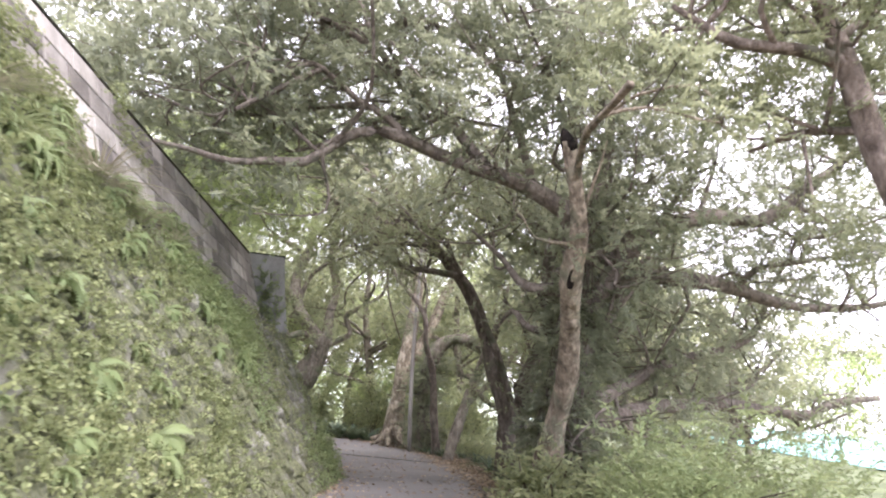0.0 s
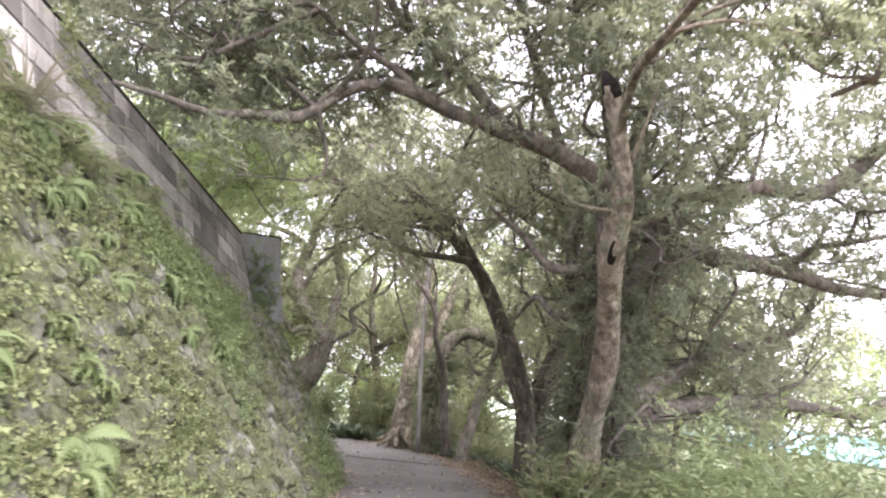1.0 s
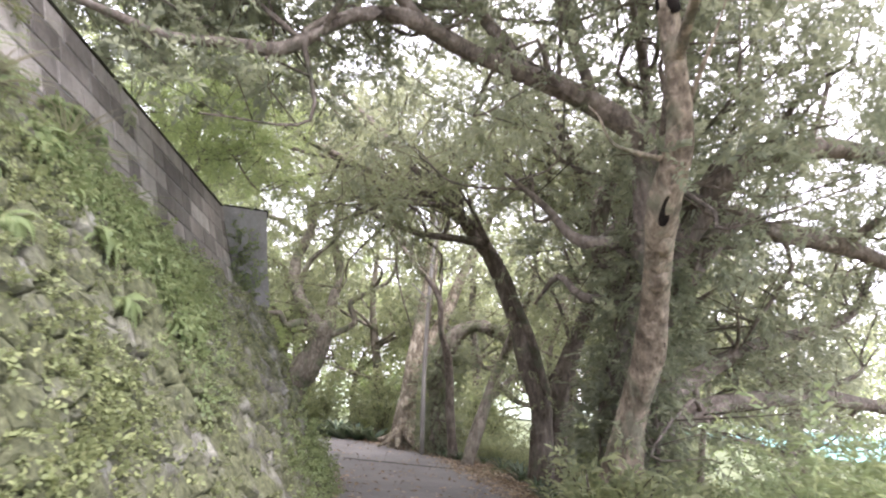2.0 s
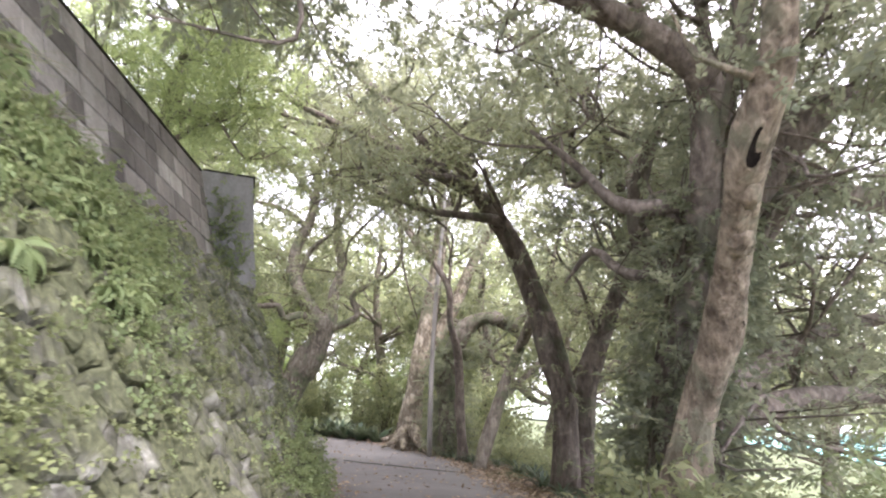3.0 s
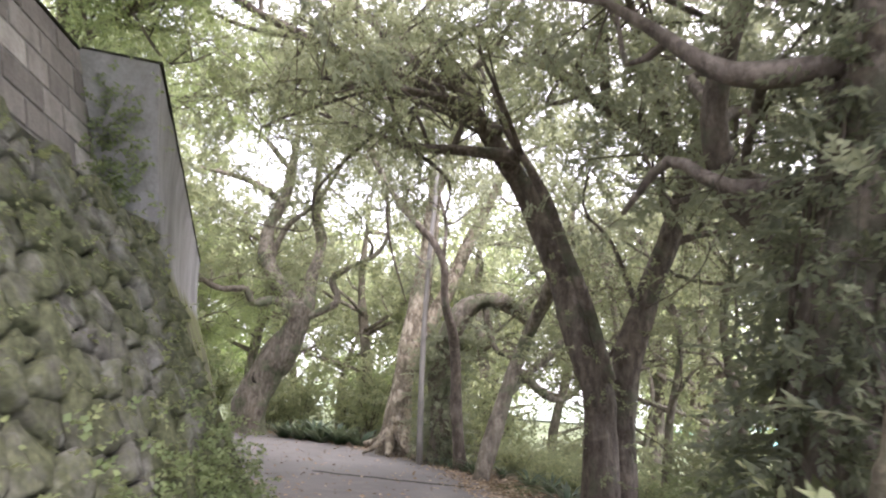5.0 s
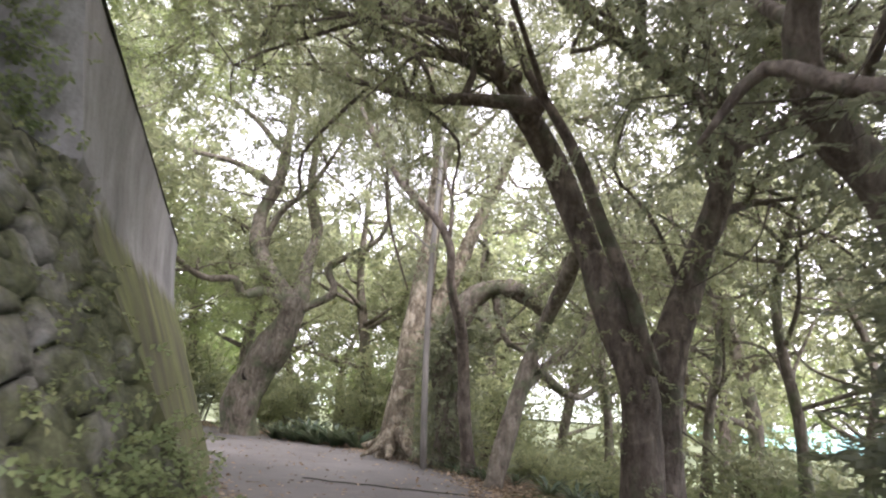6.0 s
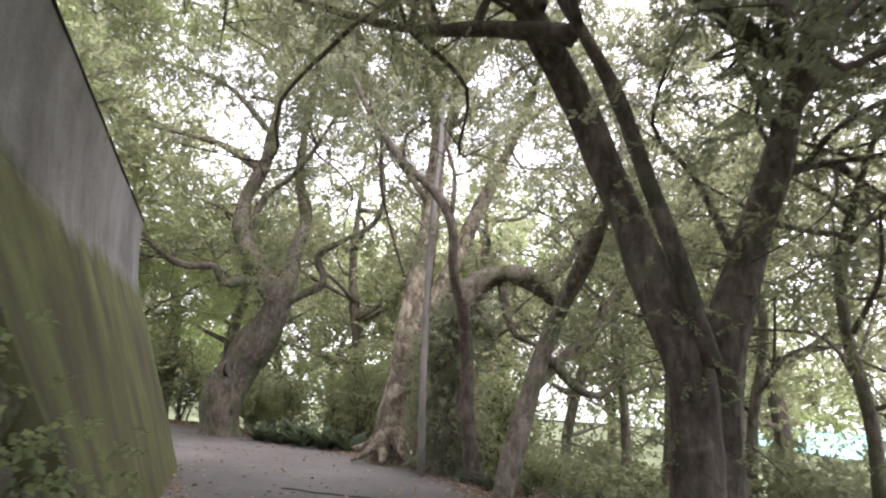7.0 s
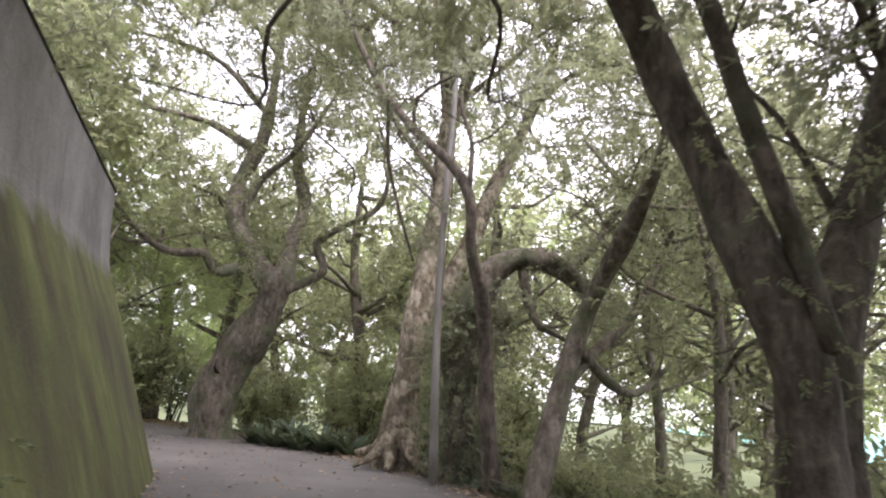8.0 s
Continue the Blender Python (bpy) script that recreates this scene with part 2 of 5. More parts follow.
def smooth_path(points, step):
    """Catmull-Rom through points whose last column is the radius."""
    p = np.array(points, dtype=float)
    p = np.vstack([2 * p[0] - p[1], p, 2 * p[-1] - p[-2]])
    p[0, 3], p[-1, 3] = p[1, 3], p[-2, 3]
    out = []
    for i in range(1, len(p) - 2):
        n = max(1, int(np.linalg.norm(p[i + 1, :3] - p[i, :3]) / step))
        t = np.arange(n)[:, None] / n
        a, b_, c, d = p[i - 1], p[i], p[i + 1], p[i + 2]
        out.append(0.5 * (2 * b_ + (c - a) * t + (2 * a - 5 * b_ + 4 * c - d) * t ** 2 + (3 * b_ - a - 3 * c + d) * t ** 3))
    out = np.vstack(out + [p[-2][None]])
    out[:, 3] = np.maximum(out[:, 3], 0.003)
    return out


def tube(shape, path, sides=8, rough=0.08, flare=0.0, seed=0, cap=True):
    """A limb with an uneven, knotty round section along a path of (x, y, z, r) rows."""
    rng = np.random.default_rng(seed)
    n = len(path)
    tan = np.gradient(path[:, :3], axis=0)
    tan /= np.linalg.norm(tan, axis=1)[:, None] + 1e-9
    ref = np.array([1.0, 0, 0]) if abs(tan[0][0]) < 0.8 else np.array([0, 1.0, 0])
    ang = np.arange(sides) / sides * 2 * math.pi
    ph = rng.uniform(0, 6.28, 6)
    along = np.concatenate([[0], np.cumsum(np.linalg.norm(np.diff(path[:, :3], axis=0), axis=1))])
    rings = []
    for i in range(n):
        u = np.cross(tan[i], ref)
        u /= np.linalg.norm(u) + 1e-9
        w = np.cross(tan[i], u)
        k = 1 + rough * (np.sin(2 * ang + ph[0] + along[i] * 1.7) + 0.7 * np.sin(3 * ang + ph[1] - along[i] * 2.3) + 0.5 * np.sin(5 * ang + ph[2] + along[i] * 4.1))
        k *= 1 + rough * 0.8 * math.sin(along[i] * 3.1 + ph[3]) + rng.normal(0, rough * 0.25)
        if flare:
            e = math.exp(-along[i] / 0.55)
            k *= 1 + flare * e * (1 + 0.5 * np.sin(3 * ang + ph[4]) + 0.35 * np.sin(5 * ang + ph[5]))
        rings.append(path[i, :3] + (path[i, 3] * k)[:, None] * (np.cos(ang)[:, None] * u + np.sin(ang)[:, None] * w))
    v = np.concatenate(rings)
    f = [(i * sides + j, i * sides + (j + 1) % sides, (i + 1) * sides + (j + 1) % sides, (i + 1) * sides + j) for i in range(n - 1) for j in range(sides)]
    if cap:
        v = np.vstack([v, path[-1, :3] + tan[-1] * path[-1, 3] * 0.5])
        last = (n - 1) * sides
        f += [(last + j, last + (j + 1) % sides, n * sides) for j in range(sides)]
        v = np.vstack([v, path[0, :3] - tan[0] * path[0, 3] * 0.6])
        f += [((j + 1) % sides, j, n * sides + 1) for j in range(sides)]
    shape.add(v, f)


def spray_shape(n, length, leaf, width, seed, spread=1.0, droop=0.15):
    """Leaves of one twig along +x: n leaves of four corners, folded along the midrib."""
    rng = np.random.default_rng(seed)
    out = []
    for i in range(n):
        s = (i + 0.6) / n
        base = np.array([length * s, 0, -droop * length * s * s])
        a = rng.uniform(0.5, 1.2) * spread * (1 - 0.5 * s) * (1 if i % 2 else -1)
        tilt = rng.normal(-0.12, 0.4)
        d = np.array([math.cos(a) * math.cos(tilt), math.sin(a) * math.cos(tilt), math.sin(tilt)])
        side = np.cross(d, [0, 0, 1.0]) + rng.normal(0, 0.35, 3)
        side -= d * side.dot(d)
        side /= np.linalg.norm(side)
        up = np.cross(side, d)
        L, W = leaf * rng.uniform(0.75, 1.2), width * rng.uniform(0.8, 1.2) / 2
        mid = base + d * L * 0.5
        out += [base, mid + side * W + up * W * 0.35, base + d * L - up * L * 0.12, mid - side * W + up * W * 0.35]
    return np.array(out)


def foliage(name, where, ways, sizes, templates, mat, parent=None, label="", seed=0):
    """One mesh of many twigs of leaves: each template turned along its way and set at its place."""
    rng = np.random.default_rng(seed)
    where, ways, sizes = np.asarray(where, float), np.asarray(ways, float), np.asarray(sizes, float)
    x = ways / (np.linalg.norm(ways, axis=1)[:, None] + 1e-9)
    up = np.tile([0, 0, 1.0], (len(x), 1)) + rng.normal(0, 0.35, x.shape)
    y = np.cross(up, x)
    y /= np.linalg.norm(y, axis=1)[:, None] + 1e-9
    z = np.cross(x, y)
    pick = rng.integers(0, len(templates), len(x))
    blocks = []
    for k, t in enumerate(templates):
        m = pick == k
        if m.any():
            rot = np.stack([x[m], y[m], z[m]], axis=2) * sizes[m][:, None, None]
            blocks.append((np.einsum("nij,vj->nvi", rot, t) + where[m][:, None, :]).reshape(-1, 3))
    v = np.concatenate(blocks)
    q = len(v) // 4
    me = bpy.data.meshes.new(name)
    me.vertices.add(len(v))
    me.vertices.foreach_set("co", v.ravel())
    idx = np.arange(q)[:, None] * 4 + np.array([0, 1, 2, 0, 2, 3])
    me.loops.add(q * 6)
    me.loops.foreach_set("vertex_index", idx.ravel())
    me.polygons.add(q * 2)
    me.polygons.foreach_set("loop_start", np.arange(q * 2) * 3)
    me.materials.append(mat)
    me.update(calc_edges=True)
    ob = new(name, me)
    ob.parent = parent
    ob["kind"] = "stuff"
    if label:
        ob["label"] = label
    return ob


BROAD = [spray_shape(14, 0.42, 0.115, 0.05, s) for s in range(5)]
SMALL = [spray_shape(16, 0.34, 0.075, 0.034, 20 + s, 1.1) for s in range(5)]
FINE = [spray_shape(18, 0.45, 0.085, 0.026, 40 + s, 1.2, 0.35) for s in range(5)]
WOOD = [spray_shape(8, 0.42, 0.135, 0.062, 30 + s) for s in range(5)]
BUSH = [spray_shape(9, 0.34, 0.09, 0.042, 50 + s, 1.1) for s in range(5)]
CREEP = [spray_shape(7, 0.12, 0.045, 0.034, 60 + s, 1.6, 0.1) for s in range(5)]


def outward(rng, n, tilt=0.0):
    d = rng.normal(0, 1, (n, 3))
    d[:, 2] = d[:, 2] * 0.6 + tilt
    return d / np.linalg.norm(d, axis=1)[:, None]


def grow(rng, path, count, length, start=0.3, lift=0.25, r0=0.022):
    """Side branches off a limb: bent paths of (x, y, z, r) rows."""
    out = []
    n = len(path)
    for _ in range(count):
        s = start + (1 - start) * rng.random() ** 0.8
        i = min(n - 2, int(s * (n - 1)))
        p = path[i, :3]
        t = path[i + 1, :3] - path[i, :3]
        t /= np.linalg.norm(t) + 1e-9
        d = t * rng.uniform(0.1, 0.9) + outward(rng, 1, lift)[0]
        d /= np.linalg.norm(d)
        L = length * rng.uniform(0.5, 1.25)
        bend = outward(rng, 1, 0.1)[0] * L * 0.22
        r = min(r0, path[i, 3] * 0.6) * rng.uniform(0.7, 1.2)
        out.append(np.array([[*p, r], [*(p + d * L * 0.35 + bend * 0.6), r * 0.75], [*(p + d * L * 0.7 + bend * 1.1), r * 0.5], [*(p + d * L), r * 0.25]]))
    return out


def over_lane(p):
    """Points in the clear space that is kept open over the lane."""
    return (p[:, 2] < 4.3) & (np.abs(p[:, 0] + 0.2) < 2.1) & (p[:, 1] < 17.5)


def tree(name, at, label, limbs, bark, leaf, twigs, seed, per_limb=14, length=1.6, sprays=9, size=1.0, spread=0.5, trunk_leaves=0, flare=0.6, rough=0.07, start=0.3, second=2, kid_tubes=True, detail=0.22, sides=14):
    """A tree from its limbs: the first row is the trunk. Each limb is (points, side branches factor)."""
    rng = np.random.default_rng(seed)
    root = empty(name, at, label, "tree")
    twig_shape, bough_shape = Shape(), Shape()
    where, ways = [], []
    for k, (pts, dense) in enumerate(limbs):
        path = smooth_path(rel(pts, at), detail)
        s = Shape()
        tube(s, path, sides if k == 0 else 9, rough, flare if k == 0 else 0.0, seed * 31 + k)
        part("trunk" if k == 0 else "limb", s, bark, root)
        if dense <= 0:
            continue
        for bough in grow(rng, path, max(1, int(per_limb * dense / 3.4)), length * 1.35, start if k else 0.6, 0.3, 0.05):
            bough[1:3, :3] += rng.normal(0, 0.14 * length, (2, 3))
            bent = smooth_path(bough, 0.25)
            if over_lane(bent[:, :3] + at).any():
                continue
            tube(bough_shape, bent, 6, 0.07, 0, rng.integers(999), False)
            for br in grow(rng, bent, 4, length * 0.75, 0.3, 0.15, 0.018):
                fine = smooth_path(br, 0.5)
                tube(twig_shape, fine, 4, 0.05, 0, 1, False)
                kids = [fine] + [smooth_path(b2, 0.6) for b2 in grow(rng, fine, second, length * 0.5, 0.25, 0.1, 0.01)]
                for kid in kids[1:] if kid_tubes else ():
                    tube(twig_shape, kid, 3, 0.04, 0, 1, False)
                for kid in kids:
                    j = rng.integers(len(kid) // 2, len(kid), sprays)
                    tg = kid[np.minimum(j, len(kid) - 1), :3] - kid[np.maximum(j - 1, 0), :3]
                    tg /= np.linalg.norm(tg, axis=1)[:, None] + 1e-9
                    where.append(kid[j, :3] + rng.normal(0, 0.1, (sprays, 3)))
                    ways.append(tg * 0.6 + outward(rng, sprays, 0.05) * 0.9)
        if k == 0 and trunk_leaves:
            j = rng.integers(2, max(4, int(np.searchsorted(path[:, 2], 4.9))), trunk_leaves)
            d = outward(rng, trunk_leaves)
            where.append(path[j, :3] + d * path[j, 3][:, None] * rng.uniform(0.95, 2.0, (trunk_leaves, 1)))
            ways.append(d + np.array([0, 0, -0.2]))
    if twig_shape.n:
        tagged(part("bough_rest", bough_shape, bark, root), kind="stuff")
        tagged(part("twig_rest", twig_shape, TWIG, root), kind="stuff")
    if where:
        w, way_ = np.concatenate(where), np.concatenate(ways)
        clear = ~over_lane(w + at)
        w, way_ = w[clear], way_[clear]
        foliage("crown", w, way_, rng.uniform(0.7, 1.25, len(w)) * size, twigs, leaf, root, "", seed)
    return root


# ---- lie of the land ----
ROAD = [(-0.1, -12, 1.75), (0.0, 0, 1.75), (-0.1, 8, 1.8), (-0.2, 14, 1.9), (-0.5, 18, 2.1), (-1.6, 22, 2.6), (-3.2, 26.5, 3.2), (-6.6, 31, 3.0), (-12, 36.5, 2.6), (-22, 43, 2.4)]
road_line = smooth_path([(x, y, 0, w) for x, y, w in ROAD], 0.4)
BATTER, WALL_END, WALL_TOP, STONE_TOP = 0.54, 15.5, 4.56, 2.72


def road_z(y):
    return np.interp(y, [-14, 0, 14, 23, 32, 60], [0.4, 0.0, -0.42, -0.64, -0.62, -0.8])


def road_gap(x, y):
    """Distance past the road's edge (negative on the road) and the side: +1 to the right of the way ahead."""
    d = np.hypot(road_line[:, 0] - x, road_line[:, 1] - y)
    i = int(np.argmin(d - road_line[:, 3]))
    j = min(max(i, 1), len(road_line) - 2)
    t = road_line[j + 1, :2] - road_line[j - 1, :2]
    side = 1 if t[0] * (y - road_line[i, 1]) - t[1] * (x - road_line[i, 0]) < 0 else -1
    return d[i] - road_line[i, 3], side


def wall_x(y, z):
    """The battered face of the stone wall."""
    return -1.95 + 0.03 * (12 - y) - BATTER * (z + 0.35)


def lift(y):
    """The courses and the top of the wall rise against the fall of the lane."""
    return 0.08 * max(0.0, 15.4 - y)


def parapet_x(y, z):
    """The steeper face of the block parapet, set back on the ledge of the stone wall."""
    return -4.41 - 0.03 * (y - 14.28) - 0.3 * (z - 3.8)


def face_x(y, z):
    """The face that shows at this height: stones below the ledge, blocks above."""
    return wall_x(y, z) if z < STONE_TOP + lift(y) else parapet_x(y, z)


def ground_z(x, y):
    z0 = float(road_z(y))
    gap, side = road_gap(x, y)
    if gap < 0:
        return z0 - 0.06
    wob = 0.12 * noise.noise(Vector((x * 0.5, y * 0.5, 0))) + 0.05 * noise.noise(Vector((x * 1.7, y * 1.7, 3)))
    if side > 0:
        z = z0 + min(gap, 0.6) * 0.12 - 0.16 * max(0, gap - 1.0) - 0.2 * max(0, gap - 8)
        far = math.hypot(x, y)
        z = max(z, -7.6 - 0.004 * min(far, 300)) + wob * min(1, gap * 2)
        if x > 95 + 0.2 * y:
            z = min(z, -9.8)
        return z
    back = wall_x(y, 3.0) - 1.6 if y < 15.5 else -4.9 - 0.3 * (y - 15.4)
    k = min(1, max(0, (back - x) / 0.8)) * min(1, max(0, (25.5 - y) / 2))
    return z0 + 0.1 * min(gap, 1) + wob * min(1, gap) + k * (3.9 + lift(y) - z0) + 0.02 * max(0, gap - 3) * min(1, max(0, (y - 25) / 5))


def spread_axis(lo, hi, step, reach):
    mid = np.arange(lo, hi + step / 2, step)
    tail = step * np.cumsum(1.45 ** np.arange(1, 20))
    return np.concatenate([(lo - tail[::-1])[lo - tail[::-1] > -reach], mid, (hi + tail)[hi + tail < reach]])


gx, gy = spread_axis(-16, 22, 0.6, 2600), spread_axis(-10, 46, 0.6, 2600)
s = Shape()
s.add([(x, y, ground_z(x, y)) for y in gy for x in gx], [(j * len(gx) + i, j * len(gx) + i + 1, (j + 1) * len(gx) + i + 1, (j + 1) * len(gx) + i) for j in range(len(gy) - 1) for i in range(len(gx) - 1)])
ground = tagged(part("ground", s, SOIL), "brown woodland ground with leaf litter, falling away from the road", "ground", kind="structure")
s = Shape()
across = np.linspace(-1, 1, 9)
verts = []
for i, (x, y, z, w) in enumerate(road_line):
    t = road_line[min(i + 1, len(road_line) - 1), :2] - road_line[max(i - 1, 0), :2]
    t /= np.linalg.norm(t)
    for a in across:
        edge = w + (0.1 * noise.noise(Vector((i * 0.35, a * 3, 7))) if abs(a) == 1 else 0)
        px, py = x + t[1] * a * edge, y - t[0] * a * edge
        verts.append((px, py, float(road_z(py)) + 0.03 * (1 - a * a) + 0.012 * noise.noise(Vector((px, py, 1)))))
s.add(verts, [(i * 9 + j, i * 9 + j + 1, i * 9 + j + 10, i * 9 + j + 9) for i in range(len(road_line) - 1) for j in range(8)])
road = tagged(part("road", s, ASPHALT), "narrow worn grey asphalt lane bending round the wall", "road", kind="structure")
s = Shape()
s.add([(98, -1500, -8.3), (2600, -1500, -8.3), (2600, 2600, -8.3), (420, 2600, -8.3), (130, 160, -8.3)], [(0, 1, 2, 3, 4)])
tagged(part("water", s, SEA), "bright turquoise sea beyond the trees", "sea", kind="structure")
s = Shape()
hx, hy = np.linspace(-900, 420, 45), np.linspace(500, 1100, 10)
s.add([(x, y + 0.2 * x, -9 + 46 * math.exp(-((y - 800) / 170) ** 2) * (0.55 + 0.45 * noise.noise(Vector((x * 0.006, y * 0.002, 0)))) * min(1, max(0, (420 - x) / 200))) for y in hy for x in hx], [(j * 45 + i, j * 45 + i + 1, j * 45 + i + 46, j * 45 + i + 45) for j in range(9) for i in range(44)])
tagged(part("backdrop", s, HAZE_HILL), "far hill across the bay, haze put into its pale colour", "hill", kind="structure")

# ---- the stone wall ----
s = Shape()
ys = np.linspace(-9, 15.42, 40)
rows = []
for y in ys:
    top = STONE_TOP + lift(y)
    rows += [(wall_x(y, z) - 0.05, y, z) for z in (-0.9, 1.0, top + 0.02)] + [(wall_x(y, top) - 1.0, y, top), (wall_x(y, top) - 1.0, y, -0.9)]
faces = [(i * 5 + j, (i + 1) * 5 + j, (i + 1) * 5 + (j + 1) % 5, i * 5 + (j + 1) % 5) for i in range(len(ys) - 1) for j in range(5)]
s.add(rows, faces + [tuple(range(5)), tuple(reversed(range((len(ys) - 1) * 5, len(ys) * 5)))])
wall = tagged(part("wall_west", s, JOINT, smooth=False), "battered dry-stone retaining wall covered with moss and ferns", "wall", kind="structure")

# Grey rendered wall that turns the corner with a flared, mossy foot.
CORNER, FAR = np.array([-3.86, 15.4]), np.array([-6.62, 24.6])
run = (FAR - CORNER) / np.linalg.norm(FAR - CORNER)
out = np.array([run[1], -run[0]])
FOOT = [(4.56, 0.0, 0.02), (4.1, 0.07, 0.03), (3.6, 0.14, 0.06), (2.9, 0.27, 0.12), (2.76, 0.29, 0.14), (2.6, 0.24, 0.18), (2.2, 0.42, 0.34), (1.9, 0.59, 0.47), (1.0, 1.10, 0.80), (0.2, 1.55, 1.10), (-0.9, 2.1, 1.5)]
s = Shape()
steps = np.linspace(0, 1, 60) ** 1.3
n = len(FOOT) + 2
rows = []
for k in steps:
    p = CORNER + (FAR - CORNER) * k
    top = 4.56 - 0.55 * k
    for z, near_o, far_o in FOOT:
        zz = z if z < 2.8 else 2.76 + (z - 2.76) * (top - 2.76) / 1.8
        o = near_o + (far_o - near_o) * (1 - (1 - k) ** 5)
        if 0 < k < 1:
            o += 0.018 * noise.noise(Vector((p[0] * 2, p[1] * 1.3, z * 1.1)))
        rows.append((*(p + out * o), zz))
    rows += [(*(p - out * 0.85), -0.9), (*(p - out * 0.85), top)]
s.add(rows, [(i * n + j, i * n + (j + 1) % n, (i + 1) * n + (j + 1) % n, (i + 1) * n + j) for i in range(len(steps) - 1) for j in range(len(FOOT) - 1)])
for j in (len(FOOT) - 1, len(FOOT), len(FOOT) + 1):
    s.add([rows[i * n + q] for i in (0, len(steps) - 1) for q in (j, (j + 1) % n)], [(0, 1, 3, 2)])
s.add(rows[:n], [tuple(range(n))])
s.add(rows[-n:], [tuple(reversed(range(n)))])
grey = tagged(part("wall_corner", s, RENDERED, smooth=False), "grey concrete wall with a flared green mossy foot", "wall", kind="structure")
s = Shape()
lip = []
for k in (0, 1):
    p = CORNER + (FAR - CORNER) * k
    top = 4.56 - 0.55 * k
    lip += [(*(p + out * 0.035), top + 0.003), (*(p + out * 0.035), top + 0.035), (*(p - out * 0.8), top + 0.035), (*(p - out * 0.8), top + 0.003)]
s.add(lip, [(0, 1, 5, 4), (1, 2, 6, 5), (2, 3, 7, 6), (3, 0, 4, 7), (3, 2, 1, 0), (4, 5, 6, 7)])
part("coping", s, JOINT, grey, "dark weathered coping", False)

# ---- trees along the lane ----
tree("hollow_tree", (2.55, 12.7, -0.5), "pale leaning tree trunk with a dark hollow and broken top", [
    ([(2.17, 12.70, -0.22, 0.25), (2.31, 12.50, 0.90, 0.205), (2.41, 12.40, 1.44, 0.198), (2.48, 12.00, 2.15, 0.211), (2.38, 11.50, 2.80, 0.18), (2.21, 10.70, 3.59, 0.162), (2.22, 10.20, 4.20, 0.153), (2.11, 9.90, 4.74, 0.144), (1.97, 9.70, 5.27, 0.126), (1.84, 9.50, 5.61, 0.099)], 0.0),
    ([(2.08, 10.30, 4.10, 0.035), (1.72, 10.10, 4.07, 0.028), (1.43, 10.00, 4.12, 0.02), (1.24, 9.90, 4.39, 0.012), (1.13, 9.90, 4.50, 0.006)], 0),
    ([(2.23, 10.00, 4.54, 0.03), (2.32, 9.80, 4.93, 0.025), (2.40, 9.60, 5.25, 0.016), (2.46, 9.40, 5.61, 0.008)], 0),
    ([(2.05, 9.80, 4.99, 0.06), (1.96, 8.80, 5.33, 0.055), (1.85, 7.60, 5.06, 0.05), (1.73, 6.50, 4.71, 0.04), (1.68, 5.60, 4.50, 0.04)], 0.8),
], BARK_SCAR, LEAF_MID, SMALL, 11, per_limb=10, length=1.0, sprays=5, flare=0.25, rough=0.1, detail=0.08, sides=20, trunk_leaves=60)

